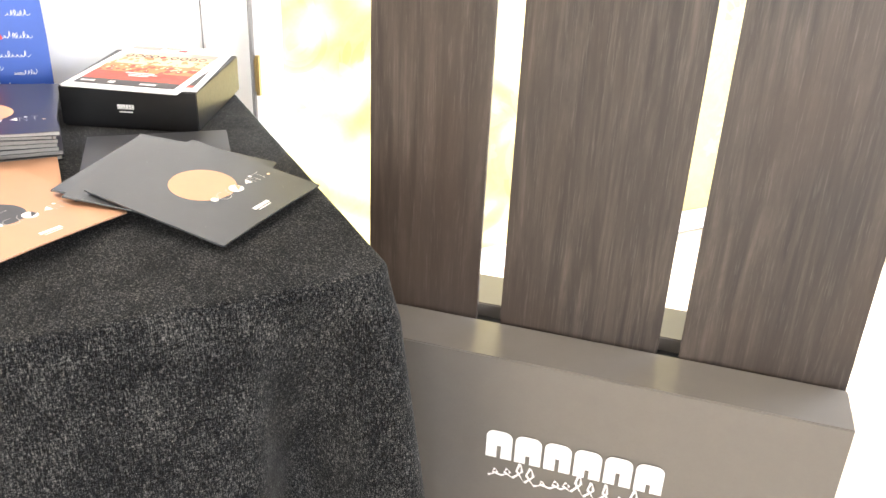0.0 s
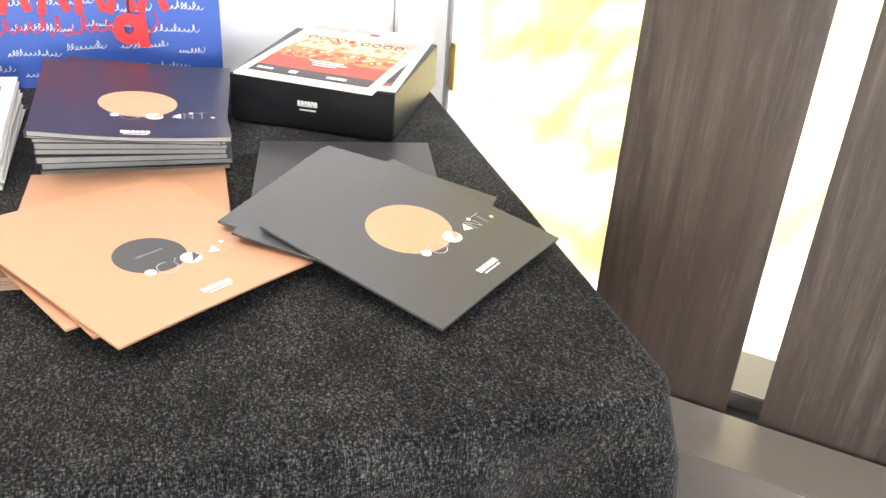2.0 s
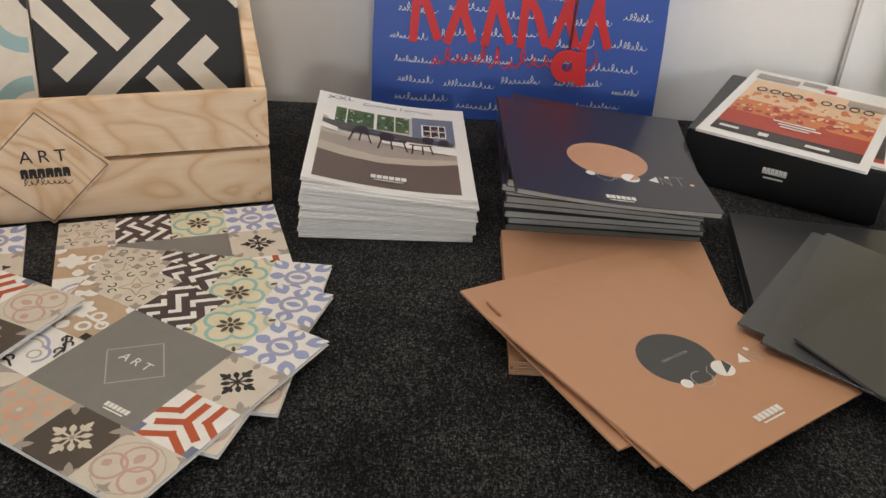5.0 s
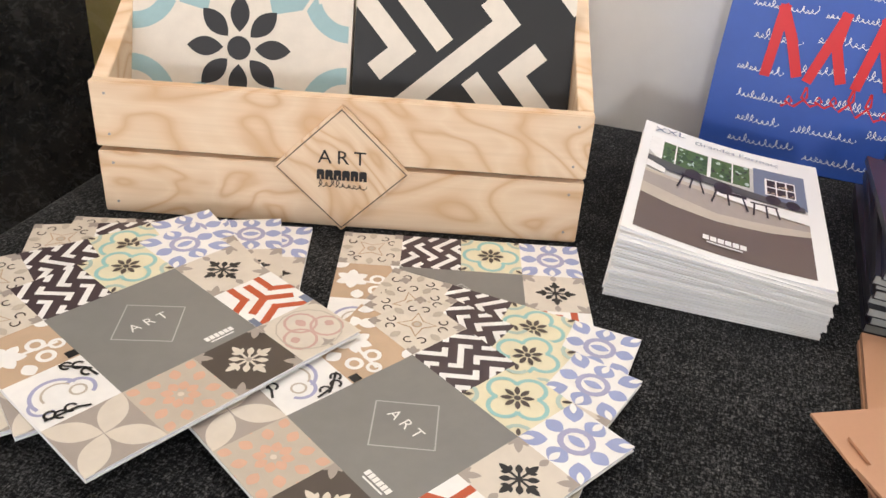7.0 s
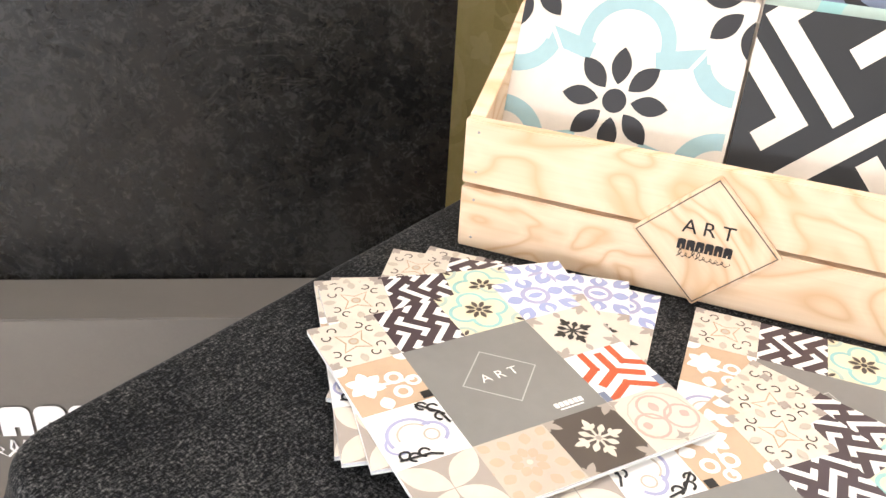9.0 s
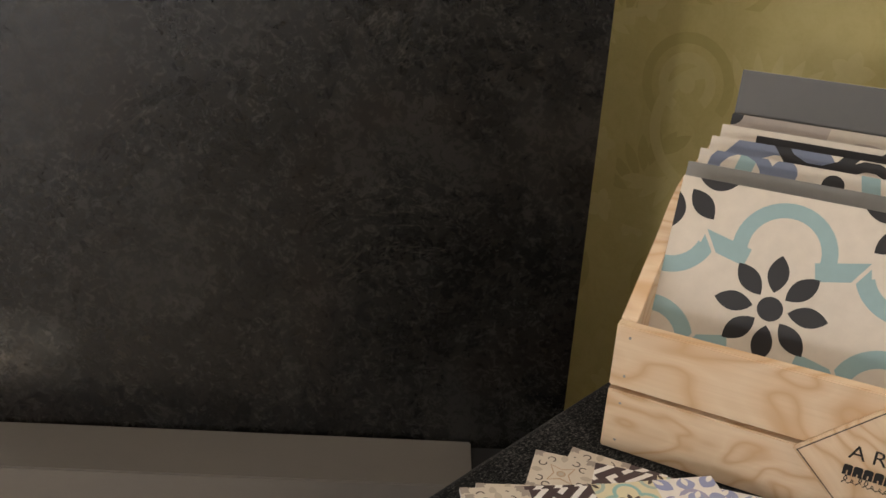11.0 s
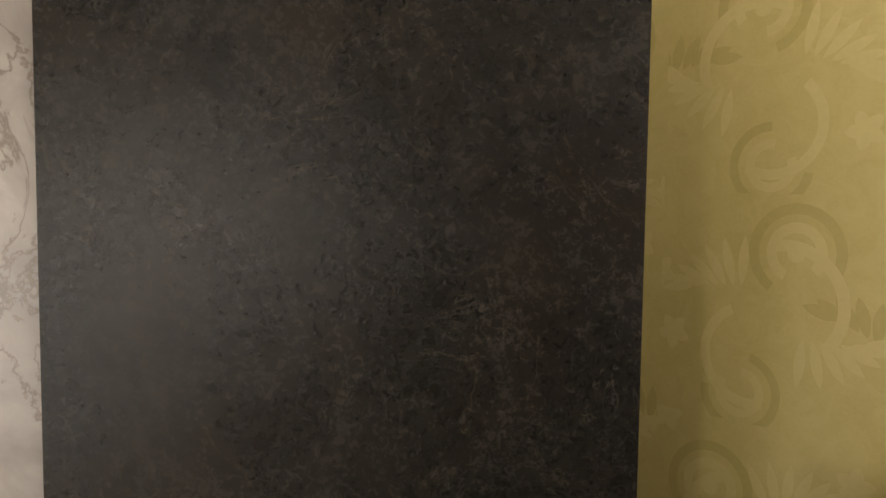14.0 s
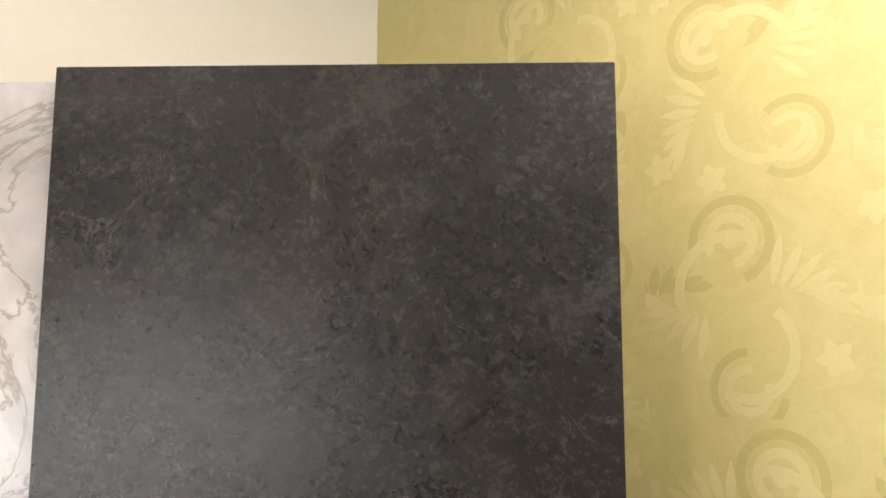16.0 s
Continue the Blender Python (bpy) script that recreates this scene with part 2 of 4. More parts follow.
def smooth(ob, angle=40):
    for p in ob.data.polygons:
        p.use_smooth = True
    return ob


def structure(name, sx, sy, sz, at, material, label, category="wall", bevel=0.0):
    return tagged(part(name, block(sx, sy, sz, bevel), material, m=pose(*at)), label, category, kind="structure")


# ---- the room ----
tagged(part("floor", block(5.52, 5.1, 0.2), FLOOR, m=pose(0.44, -0.25, -0.204)), "pale beige floor in strong daylight", "floor", kind="structure")


def ceiling_with_sun_hole(cx, cy, r, half, thick):
    """A thin ceiling from x -2.32 to 3.2 and y -2.8 to 2.3 with a round hole at (cx, cy)."""
    bm = block(cx - half + 2.32, 5.1, thick, 0, ((cx - half - 2.32) / 2, -0.25, 0))
    block(3.2 - cx - half, 5.1, thick, 0, ((3.2 + cx + half) / 2, -0.25, 0), bm)
    block(2 * half, cy - half + 2.8, thick, 0, (cx, (cy - half - 2.8) / 2, 0), bm)
    block(2 * half, 2.3 - cy - half, thick, 0, (cx, (2.3 + cy + half) / 2, 0), bm)
    loop = []
    for k in range(32):
        c, s = math.cos(math.tau * k / 32), math.sin(math.tau * k / 32)
        f = half / max(abs(c), abs(s))
        loop.append([bm.verts.new((cx + c * d, cy + s * d, z)) for d, z in ((r, 0), (f, 0), (f, thick), (r, thick))])
    for k in range(32):
        a, b = loop[k], loop[(k + 1) % 32]
        for i in (0, 2, 3):
            j = (i + 1) % 4
            bm.faces.new((a[i], a[j], b[j], b[i]))
    return bm


# Hole added in the unseen ceiling to let a sun patch onto the slab.
tagged(part("ceiling", ceiling_with_sun_hole(2.000, -1.715, 0.15, 0.3, 0.03), CEIL, m=pose(0, 0, 2.75)), "plain white unseen ceiling with an added round sun hole", "ceiling", kind="structure")
structure("wall_north", 5.33, 0.12, 2.75, (0.485, 2.23, 0), PAPERED, "olive green floral wallpaper on the back wall")
structure("wall_west", 0.12, 4.8, 2.75, (-2.235, -0.23, 0), CREAM_WALL, "plain cream painted side wall")
# Unseen rear walls; their openings are added to light and gloss the slab.
structure("wall_south_pier", 0.66, 0.12, 2.75, (-0.27, -2.7, 0), UNSEEN_WALL, "darkened unseen wall between the added rear door and window")
structure("wall_south_corner", 0.525, 0.12, 2.75, (-1.9125, -2.7, 0), UNSEEN_WALL, "darkened unseen wall beside the added rear door")
structure("wall_south_door_lintel", 1.05, 0.12, 0.70, (-1.125, -2.7, 2.05), UNSEEN_WALL, "darkened unseen wall over the added rear door")
structure("wall_south", 1.65, 0.12, 2.75, (1.375, -2.7, 0), UNSEEN_WALL, "plain unseen wall, darkened")
structure("wall_south_end", 0.35, 0.12, 2.75, (2.925, -2.7, 0), UNSEEN_WALL, "narrow darkened unseen wall end beside the added high window")
structure("wall_south_under_window", 0.55, 0.12, 1.95, (2.475, -2.7, 0), UNSEEN_WALL, "darkened unseen wall under the added high window")
structure("wall_south_over_window", 0.55, 0.12, 0.40, (2.475, -2.7, 2.35), UNSEEN_WALL, "darkened unseen wall over the added high window")
structure("wall_south_sill", 0.49, 0.12, 1.06, (0.305, -2.7, 0), UNSEEN_WALL, "darkened unseen wall under the added rear window")
structure("wall_south_lintel", 0.49, 0.12, 1.09, (0.305, -2.7, 1.66), UNSEEN_WALL, "darkened unseen wall over the added rear window")
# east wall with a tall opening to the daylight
structure("wall_east_pier", 0.12, 2.79, 2.75, (3.09, -1.245, 0), UNSEEN_WALL, "darkened unseen wall beside the glazed door")
structure("wall_east_end", 0.12, 0.82, 2.75, (3.09, 1.76, 0), UNSEEN_WALL, "narrow darkened unseen wall end beside the glazed door")
structure("wall_east_lintel", 0.12, 1.20, 0.45, (3.09, 0.75, 2.30), UNSEEN_WALL, "darkened unseen wall over the glazed door")
tagged(part("ground", block(60, 60, 0.2), FLOOR, m=pose(0.5, 0, -0.45)), "pale paved ground outside the door", "ground", kind="structure")

structure("baseboard", 2.3, 0.016, 0.075, (1.85, 2.160, 0), WHITE_WALL, "low white baseboard under the wallpaper", "baseboard", 0.003)

# white boarded closet front with a framed edge and hinges
structure("wall_white", 1.06, 0.215, 2.75, (-0.07, 2.0605, 0), WHITE_WALL, "plain white painted wall panel behind the table")
jamb = thing("door_jamb", pose(0.52, 1.965, 0), "white painted door jamb with aged brass hinges", "door frame", kind="structure")
part("jamb_board", block(0.100, 0.190, 2.6, 0.004, (0.0, 0.1, 0)), WHITE_WALL, jamb)
part("jamb_bead", block(0.016, 0.022, 2.6, 0.004, (-0.050, -0.008, 0)), WHITE_WALL, jamb)
part("edge_strip", block(0.010, 0.014, 2.6, 0.003, (0.048, -0.005, 0)), STEEL, jamb, "dull grey edge strip")
part("reveal_board", block(0.085, 0.12, 2.6, 0.003, (0.098, 0.135, 0)), WHITE_WALL, jamb)
for hz in (0.30, 0.70, 1.9):
    hb = block(0.008, 0.012, 0.075, 0.002, (0.052, -0.014, hz))
    bmesh.ops.create_cone(hb, cap_ends=True, segments=10, radius1=0.006, radius2=0.006, depth=0.09, matrix=Matrix.Translation((0.056, -0.018, hz + 0.0375)))
    part("hinge", hb, BRASS, jamb, "aged brass hinge")

for lx, ly, watts in CEILING_LAMPS:
    lamp = thing("ceiling_light", pose(lx, ly, 2.715), "square white recessed ceiling light", "ceiling light", "ceiling lights")
    fr = block(0.56, 0.04, 0.03, 0.003, (0, -0.26, 0))
    block(0.56, 0.04, 0.03, 0.003, (0, 0.26, 0), fr)
    block(0.04, 0.48, 0.03, 0.003, (-0.26, 0, 0), fr)
    block(0.04, 0.48, 0.03, 0.003, (0.26, 0, 0), fr)
    part("frame", fr, WHITE_WALL, lamp)


# ---- the table and its cloth ----
TABLE = (-0.898, 0.49, 0.955, 1.915)


def draped_cloth():
    """A sheet over the top whose overhang rolls over the edge and hangs in folds, fuller at the corners."""
    x0, x1, y0, y1 = TABLE
    r, h = 0.013, 0.70
    cx, cy, hx, hy = (x0 + x1) / 2, (y0 + y1) / 2, (x1 - x0) / 2, (y1 - y0) / 2
    loop = []
    rc = 0.05
    nside, ncorner = 90, 18

    def side(a, b, n):
        return [Vector(a).lerp(Vector(b), i / n) for i in range(n)]
    corners = [((hx - rc, -hy + rc), -90), ((hx - rc, hy - rc), 0), ((-hx + rc, hy - rc), 90), ((-hx + rc, -hy + rc), 180)]
    pts = []
    for k, ((px, py), a0) in enumerate(corners):
        for i in range(ncorner + 1):
            a = radians(a0 + 90 * i / ncorner)
            d = Vector((math.cos(a), math.sin(a)))
            corner = math.sin(math.pi * i / ncorner)
            pts.append((Vector((px, py)) + d * (rc - r), d, corner))
        (qx, qy), a1 = corners[(k + 1) % 4]
        d = Vector((math.cos(radians(a0 + 90)), math.sin(radians(a0 + 90))))
        a = Vector((px, py)) + d * (rc - r)
        b = Vector((qx, qy)) + d * (rc - r)
        for i in range(1, nside):
            f = i / nside
            e = min(f, 1 - f)
            near = math.sin(math.pi * min(1.0, e / 0.115)) if e < 0.115 else 0.0
            pts.append((a.lerp(b, f), d, -near))
    n = len(pts)
    verts, faces = [], []
    drops = [i / 7 * 0.5 * math.pi for i in range(8)]
    rows = 8 + 34
    for j in range(rows):
        for i, (p, d, corner) in enumerate(pts):
            s = i / n * 2 * math.pi
            if j < 8:
                out, z = r * math.sin(drops[j]), -r * (1 - math.cos(drops[j]))
                bulge = 0.0
            else:
                down = (j - 7) / 34 * h
                z = -r - down
                k = min(1.0, down / 0.35)
                wave = 0.5 + 0.5 * math.sin(s * 17 + 1.3 * math.sin(s * 5))
                bulge = k * (0.012 + 0.020 * wave)
                if corner > 0:
                    bulge += (corner ** 1.5) * (0.012 * min(1, down / 0.06) + 0.055 * min(1, down / 0.6))
                else:
                    bulge -= k * 0.10 * -corner
                out = r
            q = p + d * (out + bulge)
            sag = 0.0012 * noise.noise(Vector((q.x * 9, q.y * 9, 3.1)))
            verts.append((cx + q.x, cy + q.y, 0.75 + z + sag))
    for j in range(rows - 1):
        for i in range(n):
            a, b = j * n + i, j * n + (i + 1) % n
            faces.append((a, a + n, b + n, b))
    ring = list(range(n))
    bm = bmesh.new()
    vs = [bm.verts.new(v) for v in verts]
    for f in faces:
        bm.faces.new([vs[i] for i in f])
    # top sheet: shrinking rings to the middle with faint creases
    inner = [vs[i] for i in ring]
    steps = 22
    for k in range(1, steps + 1):
        f = 1 - k / steps * 0.985
        nextr = []
        for i, (p, d, corner) in enumerate(pts):
            q = p * f
            w = 0.0011 * noise.noise(Vector((q.x * 11, q.y * 11, 0.4)))
            nextr.append(bm.verts.new((cx + q.x, cy + q.y, 0.75 + w)))
        for i in range(n):
            bm.faces.new((inner[i], inner[(i + 1) % n], nextr[(i + 1) % n], nextr[i]))
        inner = nextr
    bm.faces.new(inner)
    bmesh.ops.recalc_face_normals(bm, faces=bm.faces)
    return bm


table = thing("table", pose(0, 0, 0), "plain rectangular table hidden under a dark cloth", "table")
tx, ty = (TABLE[0] + TABLE[1]) / 2, (TABLE[2] + TABLE[3]) / 2
part("tabletop", block(1.33, 0.90, 0.03, 0.004, (tx, ty, 0.708)), PINE, table)
for sx in (-1, 1):
    for sy in (-1, 1):
        part("leg", block(0.05, 0.05, 0.708, 0.004, (tx + sx * 0.50, ty + sy * 0.30, 0)), STEEL, table)
cloth = tagged(part("tablecloth", draped_cloth(), CLOTH), "dark charcoal woven tablecloth draped to the floor", "tablecloth")
smooth(cloth)


# ---- the display stands ----
def letters_bar(bm, x0, x1, z0, z1, y, n=6):
    """Plain rounded blocks, each with a slit, in place of a maker's mark."""
    w, h = (x1 - x0) / n, z1 - z0
    for i in range(n):
        c, a = x0 + w * (i + 0.5), w * 0.45
        r = a * 0.6
        up = i % 2 == 0
        pts = []
        for px, pz, s in ((c + a - r, z1 - r, 0), (c - a + r, z1 - r, 90)):
            pts += [(px + r * math.cos(radians(s + 15 * k)), pz + r * math.sin(radians(s + 15 * k))) for k in range(7)]
        s = w * 0.07
        pts += [(c - a, z0), (c - s, z0), (c - s, z0 + h * (0.45 if up else 0.3)), (c + s, z0 + h * (0.45 if up else 0.3)), (c + s, z0), (c + a, z0)]
        bm.faces.new([bm.verts.new((px, y - 0.0004, pz)) for px, pz in pts])


def pen_line(bm, x0, x1, z, h, y, thick, rng):
    """A line of uneven handwriting strokes as a narrow ribbon."""
    pts, x, k = [], x0, 0
    while x < x1:
        tall = h * rng.choice((0.45, 0.5, 0.6, 0.55, 1.0, 1.2))
        step = h * rng.uniform(0.45, 0.85)
        for f in (0.0, 0.25, 0.5, 0.75):
            a = 2 * math.pi * f
            pts.append((x + step * f + 0.30 * h * math.sin(a), z + 0.5 * tall * (1 - math.cos(a)) + 0.12 * h * math.sin(x * 60)))
        x += step
    prev = None
    for (ax, az), (bx, bz) in zip(pts, pts[1:]):
        l = math.hypot(bx - ax, bz - az) or 1
        nx, nz = -(bz - az) / l * thick / 2, (bx - ax) / l * thick / 2
        pair = (bm.verts.new((ax + nx, y, az + nz)), bm.verts.new((ax - nx, y, az - nz)))
        if prev:
            bm.faces.new((prev[0], prev[1], pair[1], pair[0]))
        prev = pair


def stand(name, m, x0, x1, top, label, mark_x, mark_top):
    """A grey metal base box, its front at y = 0 and the display slot behind it."""
    st = thing(name, m, label, "display stand")
    w, c = x1 - x0, (x0 + x1) / 2
    part("base_box", block(w, 0.108, top, 0.002, (c, 0.056, 0)), GREY_METAL, st)
    part("slot", block(w - 0.004, 0.052, 0.02, 0.0, (c, 0.138, top - 0.045)), SLOT_SHADE_BLACK, st, "black recessed slot")
    part("rear_box", block(w, 0.11, top, 0.002, (c, 0.221, 0)), GREY_METAL, st)
    bm = bmesh.new()
    letters_bar(bm, mark_x, mark_x + 0.305, mark_top - 0.057, mark_top, -0.0006)
    pen_line(bm, mark_x + 0.01, mark_x + 0.295, mark_top - 0.096, 0.034, -0.0012, 0.005, random.Random(3))
    part("printed_mark", bm, WHITE, st, "white printed maker's mark")["kind"] = "stuff"
    return st


# planks: the stand runs along (0.727, -0.686) and faces the camera
ANG_R = math.degrees(math.atan2(-0.686, 0.727))
R = pose(0, 0, 0, 0, 0, ANG_R)
RIGHT = Matrix.Translation(R @ Vector((0, 1.282, 0))) @ R
stand("plank_stand", RIGHT, -0.50, 0.330, 0.483, "grey lacquered metal stand holding three wooden-look planks", -0.226, 0.339)
for x0, x1 in ((-0.486, -0.284), (-0.241, 0.031), (0.066, 0.328)):
    pl = part("wood_plank", block(x1 - x0, 0.011, 1.20, 0.0012), PLANK, m=RIGHT @ pose((x0 + x1) / 2, 0.121, 0.465))
    tagged(pl, "tall dark brown wood-effect porcelain plank in a stand", "plank", "wood-effect planks")

# slabs: this stand faces the other way
ANG_L = 43.63
L = pose(0, 0, 0, 0, 0, ANG_L)
LEFT = Matrix.Translation(L @ Vector((0, 1.8807, 0))) @ L
slab_stand = stand("slab_stand", LEFT, -0.76, 0.280, 0.466, "grey lacquered metal stand holding large stone-look slabs", -0.304, 0.310)
# Black block in place of the shade on the floor past the base.
part("end_shade_block", block(0.140, 0.20, 0.450, 0.003, (0.352, 0.160, 0)), SLOT_SHADE_BLACK, slab_stand, "dark block standing in for shade at the stand's end")
tagged(part("stone_slab", block(0.897, 0.011, 1.644, 0.0012), STONE, m=LEFT @ pose(-0.0286, 0.121, 0.448)), "large dark grey stone-effect porcelain slab in a stand", "slab", "display slabs")
tagged(part("marble_slab", block(0.897, 0.011, 1.629, 0.0012), MARBLE, m=LEFT @ pose(-0.85, 0.150, 0.448)), "large pale grey veined marble-effect slab in a stand", "slab", "display slabs")


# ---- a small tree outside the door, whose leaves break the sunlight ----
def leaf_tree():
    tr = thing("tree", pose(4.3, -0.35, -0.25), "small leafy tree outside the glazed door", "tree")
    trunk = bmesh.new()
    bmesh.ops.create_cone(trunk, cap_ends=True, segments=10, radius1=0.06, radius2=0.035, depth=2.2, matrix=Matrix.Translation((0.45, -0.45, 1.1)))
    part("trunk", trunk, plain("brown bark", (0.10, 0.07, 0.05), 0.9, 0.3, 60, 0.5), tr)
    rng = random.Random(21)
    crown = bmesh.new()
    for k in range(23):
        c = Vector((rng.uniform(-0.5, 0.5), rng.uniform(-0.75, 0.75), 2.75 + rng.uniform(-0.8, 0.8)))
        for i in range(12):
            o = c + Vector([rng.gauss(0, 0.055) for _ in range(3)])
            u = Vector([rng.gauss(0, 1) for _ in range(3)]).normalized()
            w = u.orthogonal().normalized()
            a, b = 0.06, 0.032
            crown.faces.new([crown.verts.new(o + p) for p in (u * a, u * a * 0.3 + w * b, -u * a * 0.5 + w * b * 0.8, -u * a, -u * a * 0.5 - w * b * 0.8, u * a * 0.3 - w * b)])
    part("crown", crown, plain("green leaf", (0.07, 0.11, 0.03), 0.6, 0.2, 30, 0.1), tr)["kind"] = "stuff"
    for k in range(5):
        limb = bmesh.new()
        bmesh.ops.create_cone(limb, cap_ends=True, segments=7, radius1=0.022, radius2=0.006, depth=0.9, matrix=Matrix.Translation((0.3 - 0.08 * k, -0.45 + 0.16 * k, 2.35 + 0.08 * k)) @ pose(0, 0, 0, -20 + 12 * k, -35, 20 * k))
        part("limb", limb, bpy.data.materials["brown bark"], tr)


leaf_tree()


# ---- flat prints: shapes on a unit square, clipped and laid as thin ink ----
INK = {}
for ink, c in {"cream": (0.64, 0.575, 0.485), "white": (0.80, 0.78, 0.75), "black": (0.012, 0.011, 0.012), "plum": (0.060, 0.040, 0.045), "teal": (0.30, 0.52, 0.50),
               "sky": (0.28, 0.41, 0.42), "lemon": (0.72, 0.66, 0.46), "blue": (0.31, 0.35, 0.56), "tan": (0.50, 0.36, 0.24), "lilac": (0.36, 0.36, 0.52),
               "taupe": (0.36, 0.31, 0.27), "peach": (0.62, 0.38, 0.27), "stone": (0.49, 0.43, 0.35), "brown": (0.075, 0.058, 0.048), "pink": (0.55, 0.36, 0.31),
               "orange": (0.46, 0.085, 0.028), "grey": (0.205, 0.198, 0.185), "line": (0.42, 0.41, 0.39), "red": (0.55, 0.012, 0.015), "copper": (0.52, 0.285, 0.165),
               "charcoal": (0.055, 0.056, 0.058), "navy": (0.03, 0.028, 0.036), "photo": (0.25, 0.22, 0.20), "leaf": (0.08, 0.14, 0.045), "slate": (0.16, 0.19, 0.27),
               "floor": (0.135, 0.100, 0.078), "wall": (0.55, 0.53, 0.50), "ember": (0.62, 0.20, 0.06), "rust": (0.42, 0.045, 0.022), "glow": (0.75, 0.52, 0.33), "sage": (0.045, 0.085, 0.030), "soot": (0.03, 0.022, 0.022),
               "bag": (0.032, 0.085, 0.36), "cord": (0.12, 0.004, 0.010), "mint": (0.42, 0.52, 0.46), "ash": (0.085, 0.082, 0.078), "jet": (0.008, 0.008, 0.0085), "olive light": (0.530, 0.463, 0.210), "olive dark": (0.420, 0.355, 0.133)}.items():
    INK[ink] = plain(ink + " ink", c, 0.45, 0.07, 90, 0.03)


def disc(x, y, r, n=18):
    return [[(x + r * math.cos(2 * math.pi * i / n), y + r * math.sin(2 * math.pi * i / n)) for i in range(n)]]


def ring(x, y, r0, r1, a0=0, a1=360, n=14):
    out = []
    for i in range(n):
        a, b = radians(a0 + (a1 - a0) * i / n), radians(a0 + (a1 - a0) * (i + 1) / n)
        out.append([(x + r0 * math.cos(a), y + r0 * math.sin(a)), (x + r1 * math.cos(a), y + r1 * math.sin(a)), (x + r1 * math.cos(b), y + r1 * math.sin(b)), (x + r0 * math.cos(b), y + r0 * math.sin(b))])
    return out


def petal(x, y, length, w, ang, n=8):
    """A pointed leaf from (x, y) outwards."""
    ca, sa = math.cos(radians(ang)), math.sin(radians(ang))
    side = [(length * i / n, w / 2 * math.sin(math.pi * i / n) ** 0.8) for i in range(n + 1)]
    pts = side + [(p, -q) for p, q in side[-2:0:-1]]
    return [[(x + p * ca - q * sa, y + p * sa + q * ca) for p, q in pts]]


def rect(x0, y0, x1, y1):
    return [[(x0, y0), (x1, y0), (x1, y1), (x0, y1)]]


def stroke(pts, w):
    out = []
    for (ax, ay), (bx, by) in zip(pts, pts[1:]):
        l = math.hypot(bx - ax, by - ay) or 1
        ux, uy = (bx - ax) / l * w / 2, (by - ay) / l * w / 2
        out.append([(ax - ux + uy, ay - uy - ux), (ax - ux - uy, ay - uy + ux), (bx + ux - uy, by + uy + ux), (bx + ux + uy, by + uy - ux)])
    return out


def star(x, y, r0, r1, n=4, ang=0):
    return [[(x + (r1 if i % 2 else r0) * math.cos(radians(ang) + math.pi * i / n), y + (r1 if i % 2 else r0) * math.sin(radians(ang) + math.pi * i / n)) for i in range(2 * n)]]


def clipped(poly):
    for axis, limit, sign in ((0, 0.0, 1), (0, 1.0, -1), (1, 0.0, 1), (1, 1.0, -1)):
        out = []
        for i, p in enumerate(poly):
            q = poly[i - 1]
            pin, qin = sign * (p[axis] - limit) >= 0, sign * (q[axis] - limit) >= 0
            if pin != qin:
                f = (limit - q[axis]) / (p[axis] - q[axis])
                out.append((q[0] + f * (p[0] - q[0]), q[1] + f * (p[1] - q[1])))
            if pin:
                out.append(p)
        poly = out
        if len(poly) < 3:
            return None
    return poly


def flower(arms, r, w, inner=0.0, ang=0):
    out = []
    for i in range(arms):
        a = ang + 360 * i / arms
        out += petal(0.5 + inner * math.cos(radians(a)), 0.5 + inner * math.sin(radians(a)), r, w, a)
    return out


def flake(r, w):
    out = []
    for i in range(8):
        a = 45 * i
        k = r if i % 2 == 0 else r * 0.72
        ca, sa = math.cos(radians(a)), math.sin(radians(a))
        out += stroke([(0.5, 0.5), (0.5 + k * 0.7 * ca, 0.5 + k * 0.7 * sa)], w * 0.55)
        out += petal(0.5 + k * 0.35 * ca, 0.5 + k * 0.35 * sa, k * 0.65, w * 1.5, a)
        if i % 2 == 0:
            for d in (-48, 48):
                out += petal(0.5 + k * 0.45 * ca, 0.5 + k * 0.45 * sa, k * 0.34, w, a + d)
    return out


def corners_of(make):
    return [p for cx, cy, a in ((0, 0, 45), (1, 0, 135), (1, 1, 225), (0, 1, 315)) for p in make(cx, cy, a)]


def meander(unit, ox=0.0, oy=0.0):
    """Diagonal S-shaped bars, turned by a quarter from place to place."""
    out = []
    k = unit * 0.70711

    def spot(p, q):
        return (ox + (p - q) * k, oy + (p + q) * k)
    for i in range(-4, 5):
        for j in range(-4, 5):
            p, q = 5 * i, 5 * j
            cx, cy = spot(p, q)
            if not (-0.9 < cx < 1.9 and -0.9 < cy < 1.9):
                continue
            if (i + j) % 2 == 0:
                out += stroke([spot(p - 2.5, q - 1.3), spot(p - 2.5, q), spot(p + 2.5, q), spot(p + 2.5, q + 1.3)], unit)
            else:
                out += stroke([spot(p - 1.3, q - 2.5), spot(p, q - 2.5), spot(p, q + 2.5), spot(p + 1.3, q + 2.5)], unit)
    return out


